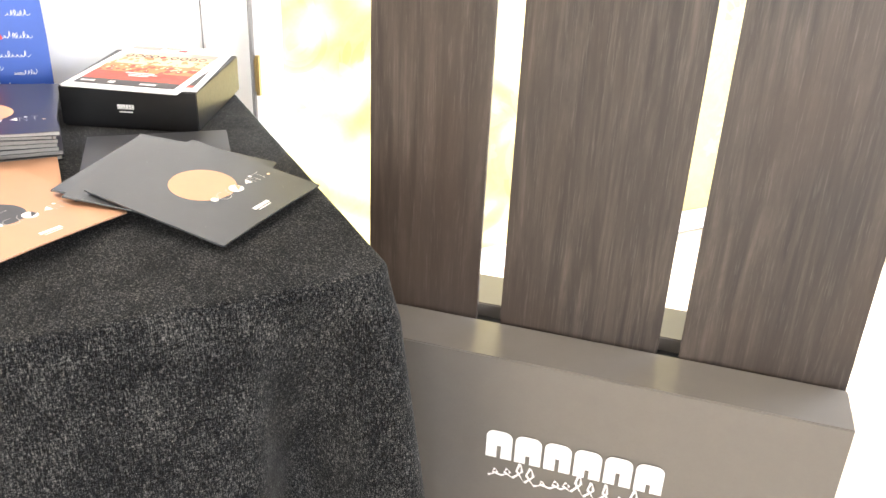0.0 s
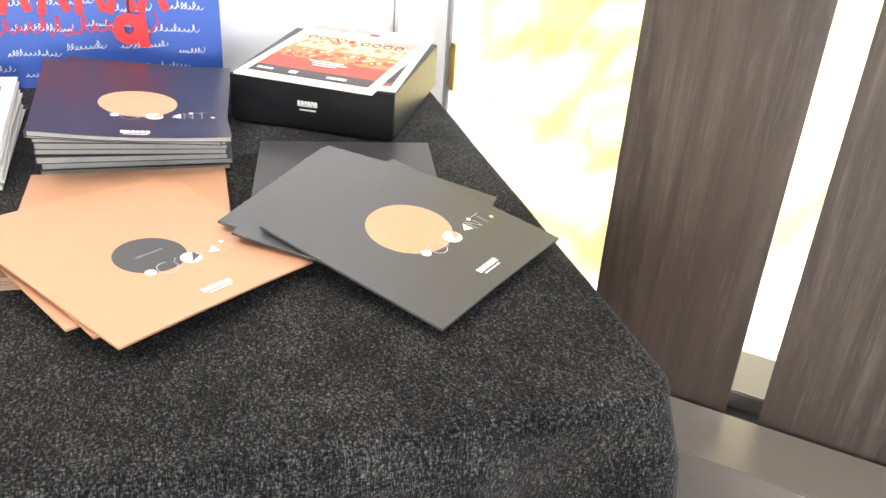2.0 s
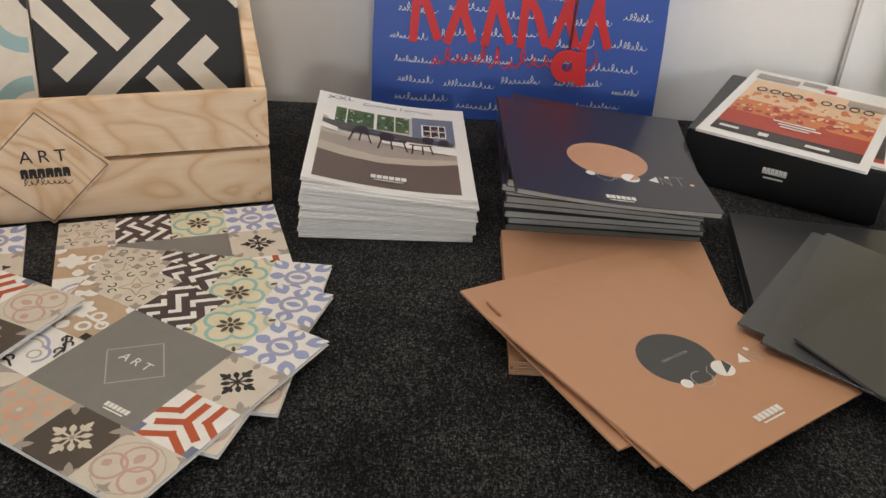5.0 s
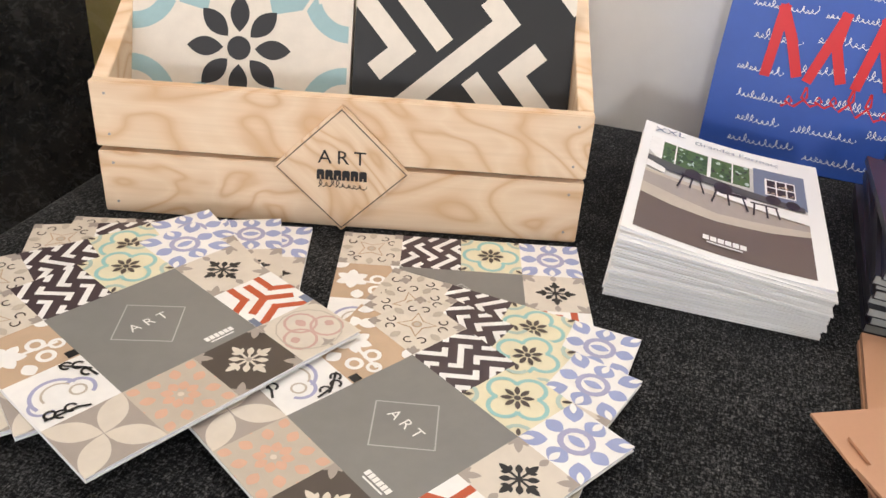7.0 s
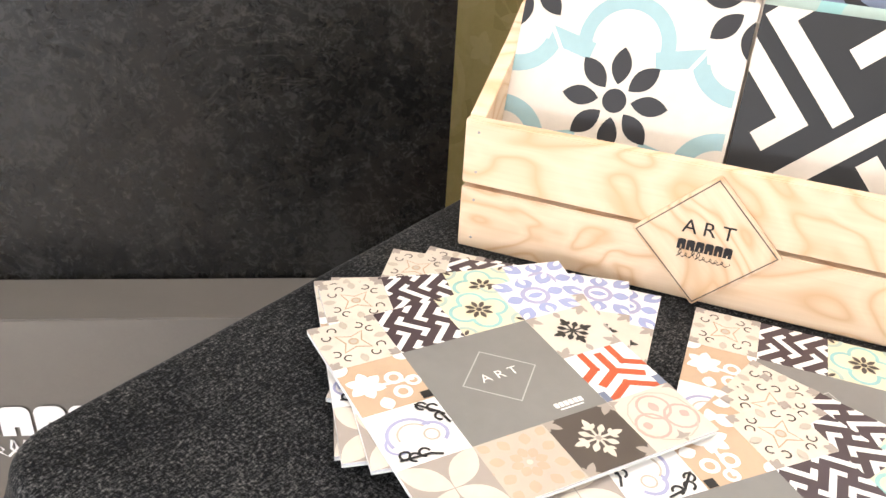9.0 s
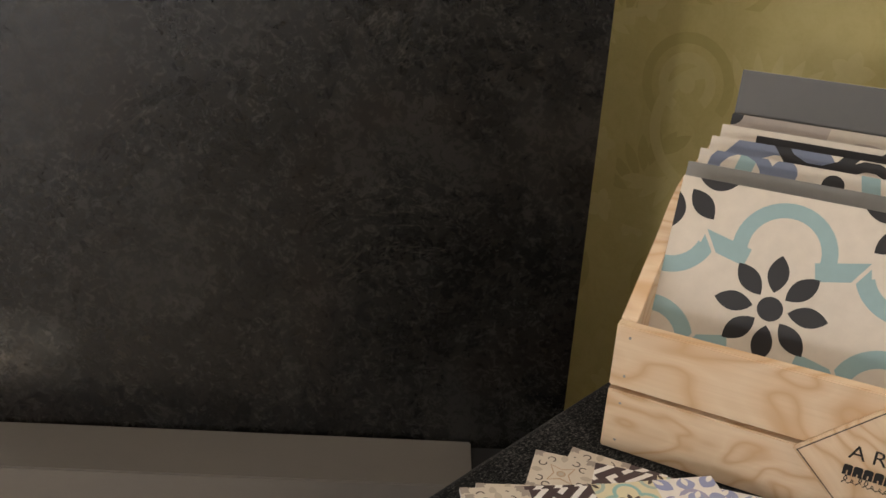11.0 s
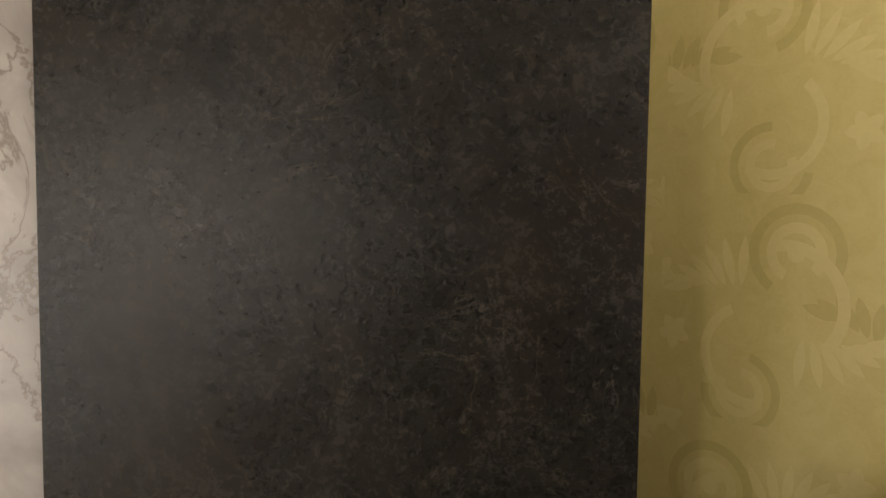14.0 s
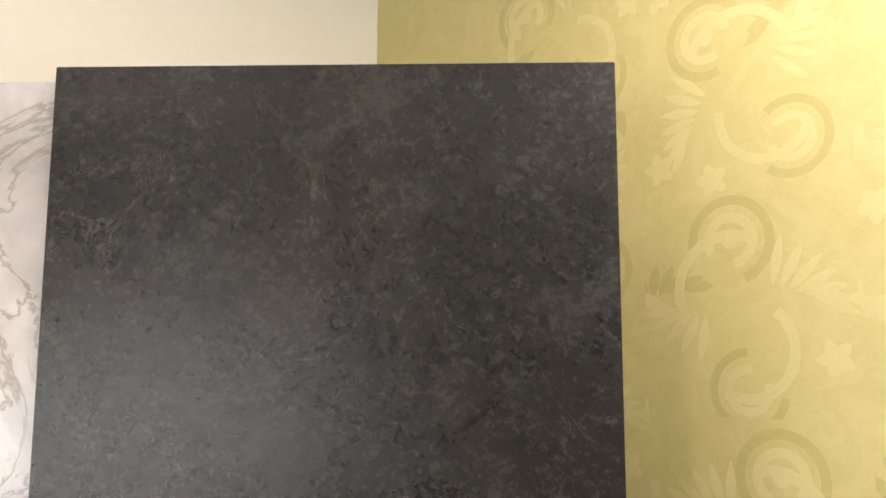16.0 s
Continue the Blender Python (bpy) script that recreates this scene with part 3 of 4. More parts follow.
def t_lace():
    s = [("cream", rect(0, 0, 1, 1)), ("tan", star(0.5, 0.5, 0.30, 0.13, 4, 45)), ("cream", star(0.5, 0.5, 0.26, 0.105, 4, 45))]
    s += [("stone", disc(0.5, 0.5, 0.08)), ("tan", ring(0.5, 0.5, 0.05, 0.07))]
    s += [("brown", corners_of(lambda x, y, a: ring(x + 0.30 * math.copysign(1, 0.5 - x), y + 0.17 * math.copysign(1, 0.5 - y), 0.05, 0.072, a - 20, a + 230, 10) + ring(x + 0.17 * math.copysign(1, 0.5 - x), y + 0.30 * math.copysign(1, 0.5 - y), 0.05, 0.072, a - 180, a + 70, 10)))]
    s += [("taupe", corners_of(lambda x, y, a: petal(x, y, 0.2, 0.1, a) + petal(x, y, 0.16, 0.08, a - 32) + petal(x, y, 0.16, 0.08, a + 32)))]
    s += [("stone", petal(0.5, 1.0, 0.2, 0.12, 270) + petal(0.5, 0, 0.2, 0.12, 90) + petal(0, 0.5, 0.2, 0.12, 0) + petal(1, 0.5, 0.2, 0.12, 180))]
    return s


def t_meander():
    return [("plum", rect(0, 0, 1, 1)), ("white", meander(0.088, 0.1, 0.2))]


def t_yellow():
    s = [("lemon", rect(0, 0, 1, 1))]
    for a in range(4):
        x, y = 0.5 + 0.25 * math.cos(a * math.pi / 2), 0.5 + 0.25 * math.sin(a * math.pi / 2)
        s.append(("teal", ring(x, y, 0.17, 0.23, a * 90 - 110, a * 90 + 110)))
    s.append(("mint", corners_of(lambda x, y, a: ring(x, y, 0.16, 0.22))))
    s += [("brown", flower(8, 0.17, 0.075, 0.055) + disc(0.5, 0.5, 0.045)), ("brown", corners_of(lambda x, y, a: petal(x, y, 0.14, 0.06, a)))]
    return s


def t_blue():
    s = [("white", rect(0, 0, 1, 1))]
    s.append(("blue", corners_of(lambda x, y, a: petal(x, y, 0.36, 0.26, a)) + petal(0.5, 1, 0.3, 0.3, 270) + petal(0.5, 0, 0.3, 0.3, 90) + petal(0, 0.5, 0.28, 0.22, 0) + petal(1, 0.5, 0.28, 0.22, 180)))
    s.append(("lilac", ring(0.5, 0.5, 0.16, 0.24)))
    s.append(("white", corners_of(lambda x, y, a: petal(x, y, 0.2, 0.09, a)) + petal(0.5, 1, 0.2, 0.1, 270) + petal(0.5, 0, 0.2, 0.1, 90)))
    s.append(("blue", petal(0.36, 0.5, 0.28, 0.14, 0)))
    return s


def t_tan():
    s = [("tan", rect(0, 0, 1, 1)), ("white", flower(6, 0.27, 0.17, 0.0, 30))]
    s[1] = ("white", [[(x - 0.22, y + 0.05) for x, y in p] for p in s[1][1]])
    s.append(("white", ring(0.68, 0.56, 0.07, 0.13) + ring(0.68, 0.26, 0.07, 0.13) + ring(0.9, 0.42, 0.06, 0.11) + stroke([(0.3, 0.5), (0.9, 0.45)], 0.05)))
    s.append(("white", disc(0.05, 0.98, 0.14) + disc(0.98, 0.98, 0.12) + petal(0.4, 0.0, 0.25, 0.2, 90)))
    s.append(("black", rect(0.86, 0.02, 1.0, 0.16)))
    return s


def t_scroll():
    s = [("white", rect(0, 0, 1, 1)), ("lilac", ring(0.42, 0.46, 0.28, 0.33, 20, 200) + ring(0.68, 0.42, 0.16, 0.21, -60, 110) + ring(0.2, 0.38, 0.13, 0.17, 120, 300))]
    s.append(("stone", ring(0.45, 0.46, 0.19, 0.22, 30, 190) + ring(0.66, 0.4, 0.08, 0.11)))
    for x, y in ((0.3, 0.12), (0.44, 0.15), (0.2, 0.18), (0.76, 0.9), (0.88, 0.82), (0.9, 0.64)):
        s.append(("black", ring(x, y, 0.05, 0.085, 0, 270, 10)))
    s.append(("black", stroke([(0.12, 0.12), (0.5, 0.1), (0.62, 0.04)], 0.035) + stroke([(0.7, 0.95), (0.92, 0.72), (0.96, 0.5)], 0.035)))
    return s


def t_petals():
    return [("taupe", rect(0, 0, 1, 1)), ("cream", corners_of(lambda x, y, a: petal(x, y, 0.70, 0.34, a)))]


def t_peach():
    s = [("stone", rect(0, 0, 1, 1))]
    s.append(("peach", flower(8, 0.17, 0.13, 0.08) + flower(8, 0.2, 0.15, 0.29, 22.5) + flower(8, 0.18, 0.14, 0.48)))
    s.append(("cream", disc(0.5, 0.5, 0.04)))
    return s


def t_snow():
    return [("brown", rect(0, 0, 1, 1)), ("taupe", corners_of(lambda x, y, a: petal(x, y, 0.26, 0.11, a) + petal(x, y, 0.17, 0.08, a - 40) + petal(x, y, 0.17, 0.08, a + 40))), ("cream", flake(0.36, 0.062)), ("taupe", disc(0.5, 0.5, 0.04))]


def t_pink():
    s = [("cream", rect(0, 0, 1, 1)), ("pink", ring(0.5, 0.68, 0.2, 0.24) + ring(0.27, 0.4, 0.2, 0.24) + ring(0.73, 0.4, 0.2, 0.24))]
    s.append(("pink", petal(0.5, 0.58, 0.2, 0.14, 90) + petal(0.27, 0.4, 0.14, 0.14, 160) + petal(0.73, 0.4, 0.14, 0.14, 20)))
    s.append(("taupe", star(0.5, 0.1, 0.13, 0.05) + star(0.0, 0.95, 0.15, 0.06) + star(1.0, 0.95, 0.15, 0.06)))
    s.append(("stone", ring(0.5, 0.5, 0.44, 0.46)))
    return s


def t_orange():
    s = [("white", rect(0, 0, 1, 1))]
    bars = []
    for a in (90, 210, 330):
        ca, sa = math.cos(radians(a)), math.sin(radians(a))
        cb, sb = math.cos(radians(a + 120)), math.sin(radians(a + 120))
        bars += stroke([(0.5, 0.5), (0.5 + 0.36 * ca, 0.5 + 0.36 * sa)], 0.12)
        mx, my = ca + cb, sa + sb
        v = (0.5 + 0.27 * mx, 0.5 + 0.27 * my)
        bars += stroke([(v[0] + 0.5 * ca, v[1] + 0.5 * sa), v, (v[0] + 0.5 * cb, v[1] + 0.5 * sb)], 0.11)
    s.append(("orange", bars))
    s.append(("slate", rect(0.88, 0.0, 1, 0.2) + rect(0.0, 0.0, 0.1, 0.2)))
    return s


def t_black():
    return [("cream", rect(0, 0, 1, 1)), ("taupe", corners_of(lambda x, y, a: petal(x, y, 0.28, 0.11, a) + petal(x, y, 0.2, 0.08, a - 38) + petal(x, y, 0.2, 0.08, a + 38)) + petal(0.5, 0, 0.16, 0.1, 90) + petal(0.5, 1, 0.16, 0.1, 270)), ("black", flake(0.33, 0.06))]


def mirrored(polys):
    return polys + [[(x, 1 - y) for x, y in p] for p in polys]


def t_big_flower():
    arcs = ring(0.488, 0.750, 0.150, 0.215, -8, 188, 22) + stroke([(0.31, 0.705), (0.185, 0.735)], 0.080) + stroke([(0.666, 0.705), (0.80, 0.735)], 0.080)
    arcs += ring(0.0, 0.765, 0.135, 0.210, -90, -18) + ring(0.985, 0.765, 0.135, 0.210, 198, 270)
    s = [("cream", rect(0, 0, 1, 1)), ("sky", mirrored(arcs))]
    s.append(("cream", mirrored(stroke([(0.140, 0.790), (0.215, 0.670)], 0.016) + stroke([(0.845, 0.790), (0.770, 0.670)], 0.016))))
    s.append(("black", [[(x - 0.012, y) for x, y in p] for p in flower(8, 0.165, 0.088, 0.072, 0) + disc(0.5, 0.5, 0.054)]))
    s.append(("black", corners_of(lambda x, y, a: petal(x + 0.055 * math.copysign(1, 0.5 - x), y + 0.055 * math.copysign(1, 0.5 - y), 0.165, 0.088, a) + petal(x + 0.075 * math.copysign(1, 0.5 - x), y, 0.165, 0.088, 0 if x < 0.5 else 180) + petal(x, y + 0.075 * math.copysign(1, 0.5 - y), 0.165, 0.088, 90 if y < 0.5 else 270))))
    return s


def t_big_bars():
    """Hooked bars at a slant, the lower half turned by half a round."""
    unit, ca, sa = 0.092, math.cos(radians(41.5)), math.sin(radians(41.5))
    half = [[(0, 0), (3.1, 0), (3.1, 0.95)], [(-3.1, 2.15), (-1.8, 2.15), (-1.8, 9.0)], [(0, 1.5), (0, 6.5), (1.5, 6.5)], [(6.4, -1.3), (6.4, 4.0)], [(2.2, 3.2), (4.2, 3.2)]]
    out = []
    for line in half:
        for sign in (1, -1):
            out += stroke([(0.4745 + sign * unit * (p * ca - q * sa), 0.5085 + sign * unit * (p * sa + q * ca)) for p, q in line], unit)
    return [("jet", rect(0, 0, 1, 1)), ("cream", out)]


def slices(poly, n):
    """A polygon on the unit square cut into upright strips."""
    for k in range(n):
        strip = poly
        for limit, sign in ((k / n, 1), ((k + 1) / n, -1)):
            out = []
            for i, p in enumerate(strip):
                o = strip[i - 1]
                pin, oin = sign * (p[0] - limit) >= 0, sign * (o[0] - limit) >= 0
                if pin != oin:
                    f = (limit - o[0]) / (p[0] - o[0])
                    out.append((limit, o[1] + f * (p[1] - o[1])))
                if pin:
                    out.append(p)
            strip = out
            if len(strip) < 3:
                break
        if len(strip) >= 3:
            yield strip


def ink_mesh(name, cells, parent, z, label="", bend=None):
    """cells: (x, y, w, h, shapes) on the cover, each shape list drawn bottom to top."""
    bm = bmesh.new()
    used = []
    for x, y, w, h, shapes in cells:
        for k, (ink, polys) in enumerate(shapes):
            if ink not in used:
                used.append(ink)
            for j, whole in enumerate(polys):
                whole = clipped(whole)
                if not whole:
                    continue
                for poly in slices(whole, 8) if bend else (whole,):
                    zz = z + 0.00010 * (k + 1) + 0.0000005 * (j % 40)
                    try:
                        f = bm.faces.new([bm.verts.new((x + p * w, y + q * h, zz + (bend(x + p * w) if bend else 0))) for p, q in poly])
                    except ValueError:
                        continue
                    f.normal_update()
                    if f.normal.z < 0:
                        f.normal_flip()
                    f.material_index = used.index(ink)
    ob = part(name, bm, [INK[i] for i in used], parent, label)
    ob["kind"] = "stuff"
    return ob


def text_mesh(name, words, size, material, parent, m, spacing=1.0, label=""):
    cu = bpy.data.curves.new(name, "FONT")
    cu.body, cu.size, cu.align_x, cu.align_y, cu.space_character = words, size, "CENTER", "CENTER", spacing
    cu.resolution_u = 3
    tmp = bpy.data.objects.new(name, cu)
    scene.collection.objects.link(tmp)
    me = bpy.data.meshes.new_from_object(tmp.evaluated_get(bpy.context.evaluated_depsgraph_get()))
    bpy.data.objects.remove(tmp)
    me.materials.clear()
    me.materials.append(material)
    ob = new(name, me)
    ob.parent = parent
    ob.matrix_basis = m
    if label:
        ob["label"] = label
    return ob


def mark(x0, y0, w, h):
    """A maker's mark as plain blocks over a thin bar, in the cover's own unit square."""
    out = []
    for i in range(6):
        out += rect(x0 + w * (i + 0.06) / 6, y0 + h * 0.42, x0 + w * (i + 0.9) / 6, y0 + h)
    return out + rect(x0 + w * 0.1, y0 + h * 0.08, x0 + w * 0.9, y0 + h * 0.24)


# ---- booklets ----
def sheet(w, d, z0, z1, low=None, high=None):
    """A thin slab, closed all round, whose lower and upper face may bend across its width."""
    nx = 8 if low or high else 1
    bm = bmesh.new()
    rows = []
    for z, bend in ((z0, low), (z1, high)):
        xs = [-w / 2 + w * i / nx for i in range(nx + 1)]
        rows.append([[bm.verts.new((x, y, z + (bend(x) if bend else 0))) for x in xs] for y in (-d / 2, d / 2)])
    lo, hi = rows
    for i in range(nx):
        bm.faces.new((hi[0][i], hi[0][i + 1], hi[1][i + 1], hi[1][i]))
        bm.faces.new((lo[0][i], lo[1][i], lo[1][i + 1], lo[0][i + 1]))
        bm.faces.new((lo[0][i], lo[0][i + 1], hi[0][i + 1], hi[0][i]))
        bm.faces.new((lo[1][i], hi[1][i], hi[1][i + 1], lo[1][i + 1]))
    bm.faces.new((lo[0][0], hi[0][0], hi[1][0], lo[1][0]))
    bm.faces.new((lo[0][nx], lo[1][nx], hi[1][nx], hi[0][nx]))
    return bm


def sagging(w, depth, slope=0.0):
    """A shallow dip across a cover of width w that also falls away from the spine."""
    return lambda x: -depth * math.sin(math.pi * (x / w + 0.5)) - slope * x


def booklet(name, m, w, d, th, cover, pages, label, category, group, low=None, high=None):
    b = thing(name, m, label, category, group)
    c = 0.0005
    part("page_block", sheet(w - 0.003, d - 0.003, c, th - c, low, high), pages, b)
    part("back_cover", sheet(w, d, 0, c, low, low), cover, b)
    part("front_cover", sheet(w, d, th - c, th, high, high), cover, b)
    left = -w / 2 + 0.0004
    rise = high(left) - low(left) if high and low else 0.0
    part("spine", block(0.0008, d, th - 2 * c + rise, 0, (left, 0, c + (low(left) if low else 0.0))), cover, b)
    return b


def pile(first, n, th, place, rot, jitter, turn, seed, tilt=(0.0, 0.0)):
    """Copies of a booklet on top of one another, tilting more and more; returns the height on top."""
    rng = random.Random(seed)
    z = place[2]
    for i in range(n):
        m = pose(place[0] + rng.uniform(-1, 1) * jitter, place[1] + rng.uniform(-1, 1) * jitter, z, 0, tilt[0] + (tilt[1] - tilt[0]) * i / n, rot + rng.uniform(-1, 1) * turn)
        if i == 0:
            first.matrix_basis = m
        else:
            copy_thing(first, m)
        z += th + 0.0002
    return z


TOP = 0.7512

# colour brochures with a large disc, in charcoal, copper and blue black
BW, BD = 0.226, 0.244


def round_spot(x, y, r, w, d):
    return [[(x + r / w * math.cos(math.tau * i / 48), y + r / d * math.sin(math.tau * i / 48)) for i in range(48)]]


def disc_cover(b, size, th, spot, dot, centre, r, x, row, foot, bend=None):
    """A large disc with a row of small shapes under it and a mark at the foot."""
    w, d = size
    art = [(spot, round_spot(*centre, r, w, d)), (dot, round_spot(x, row, 0.0056, w, d) + round_spot(x + 0.205, row - 0.005, 0.0108, w, d))]
    art.append((dot, [[(x + 0.295, row - 0.012), (x + 0.345, row + 0.030), (x + 0.345, row - 0.030)]] + round_spot(x + 0.40, row + 0.032, 0.0028, w, d)))
    art.append((spot, [[(x + 0.19, row - 0.035), (x + 0.24, row + 0.035), (x + 0.25, row - 0.01)]]))
    art.append(("line", ring(x + 0.075, row - 0.012, 0.042, 0.046, 60, 350) + stroke([(x + 0.125, row - 0.04), (x + 0.125, row + 0.01), (x + 0.15, row + 0.03)], 0.003)))
    art.append(("line", stroke([(x + 0.36, row - 0.045), (x + 0.36, row + 0.03), (x + 0.405, row - 0.045), (x + 0.405, row + 0.01)], 0.003) + stroke([(x + 0.455, row + 0.035), (x + 0.455, row - 0.045)], 0.003) + stroke([(x + 0.425, row + 0.035), (x + 0.485, row + 0.035)], 0.003)))
    art.append(("glow" if spot == "copper" else spot, round_spot(x + 0.512, row - 0.030, 0.0026, w, d)))
    art.append((dot, mark(*foot, 0.150, 0.050)))
    ink_mesh("printed_cover", [(-w / 2, -d / 2, w, d, art)], b, th, "large disc, small shapes and white marks", bend)


BOOK = "matt copper brochure with a dark disc, fanned over a pile"
pile(booklet("copper_brochure", pose(0, 0, 0), BW, BD, 0.0026, COPPER, GREY_PAPER, "plain matt copper brochure lying in a neat pile", "brochure", "copper brochures"), 5, 0.0026, (0.012, 1.370, TOP), -1.8, 0.0015, 0.8, 4)
for i, m in enumerate((pose(0.0076, 1.2933, 0.7700, 1.4, 2.2, 29.5), pose(0.032, 1.2735, 0.7725, 1.4, 2.2, 29.4), pose(0.0370, 1.2520, 0.7760, 1.8, 2.2, 35.2))):
    low, high = sagging(BW, -0.0015), sagging(BW, -0.0015)
    fan = booklet("copper_brochure", m, BW, BD - 0.006, 0.0022, COPPER, PAPER, BOOK, "brochure", "copper brochures", low, high)
    if i == 2:
        disc_cover(fan, (BW, BD - 0.006), 0.0022, "charcoal", "white", (0.490, 0.474), 0.036, 0.404, 0.352, (0.465, 0.066), high)
        text_mesh("cover_text", "NUEVO COLOR", 0.0046, INK["line"], fan, pose(-0.002, -0.004, 0.0042))

pile(booklet("charcoal_brochure", pose(0, 0, 0), BW, BD, 0.0034, SLATE_CARD, GREY_PAPER, "satin slate-black brochure lying in a neat pile", "brochure", "charcoal brochures"), 5, 0.0034, (0.271, 1.416, TOP), -10.1, 0.0015, 0.8, 9)
for i, m in enumerate((pose(0.2700, 1.3241, 0.7712, -0.3, 5.5, -37.4), pose(0.2807, 1.3025, 0.7745, 2.5, 7.0, -34.4), pose(0.312, 1.2455, 0.7775, 6.5, -1.5, 38.2))):
    low, high = sagging(BW, -0.002), sagging(BW, -0.002)
    fan = booklet("charcoal_brochure", m, BW, BD - 0.006, 0.0026, CHARCOAL, GREY_PAPER, "satin charcoal brochure with a copper disc, fanned over a pile", "brochure", "charcoal brochures", low, high)
    if i == 2:
        disc_cover(fan, (BW, BD - 0.006), 0.0026, "copper", "white", (0.497, 0.530), 0.048, 0.388, 0.356, (0.440, 0.076), high)

NW, ND = 0.229, 0.278
low, high = sagging(NW, 0.0), sagging(NW, 0.0, 0.0085)
z = pile(booklet("blue_black_catalogue", pose(0, 0, 0), NW, ND, 0.0080, NAVY, GREY_PAPER, "thick blue-black catalogue with grey page edges in a stack", "catalogue", "blue-black catalogues", low, high), 6, 0.0080, (0.028, 1.652, TOP), -3, 0.0030, 1.3, 5, (0, 3))
low, high = sagging(NW, 0.001), sagging(NW, 0.003, 0.012)
z = pile(booklet("blue_black_catalogue", pose(0, 0, 0), NW, ND, 0.0080, NAVY, GREY_PAPER, "thick blue-black catalogue turned askew on a stack", "catalogue", "blue-black catalogues", low, high), 2, 0.0080, (0.030, 1.632, z), -5, 0.004, 1.5, 8, (3.2, 4.6))
low, high = sagging(NW, 0.003), sagging(NW, 0.0045)
lid = booklet("blue_black_catalogue", pose(0.022, 1.600, z + 0.001, 0, 5.4, 0.8), NW, ND, 0.0070, NAVY, GREY_PAPER, "thick blue-black catalogue with a copper disc, topping a stack", "catalogue", "blue-black catalogues", low, high)
disc_cover(lid, (NW, ND), 0.0070, "copper", "white", (0.532, 0.425), 0.0485, 0.410, 0.265, (0.440, 0.022), high)

# white magazines with a photographed room on the cover
MW, MD = 0.195, 0.270
low, high = sagging(MW, 0.0), sagging(MW, 0.0, 0.0058)
z = pile(booklet("magazine", pose(0, 0, 0), MW, MD, 0.0026, WHITE, PAPER, "white glossy magazine in a tall neat stack", "magazine", "white magazines", low, high), 20, 0.0026, (-0.229, 1.620, TOP), 1.6, 0.0020, 1.0, 3, (0, 6.6))
low, high = sagging(MW, 0.002), sagging(MW, 0.0055)
mag = booklet("magazine", pose(-0.2286, 1.6245, z + 0.0015, 0, 6.9, 1.8), MW, MD, 0.0046, WHITE, PAPER, "white magazine with a living room photo, topping a stack", "magazine", "white magazines", low, high)
rng = random.Random(31)
X0, X1, Y0, Y1 = 0.055, 0.915, 0.036, 0.846


def scatter(n, x0, x1, y0, y1, r0, r1):
    return [p for _ in range(n) for p in disc(rng.uniform(x0, x1), rng.uniform(y0, y1), rng.uniform(r0, r1), 6)]


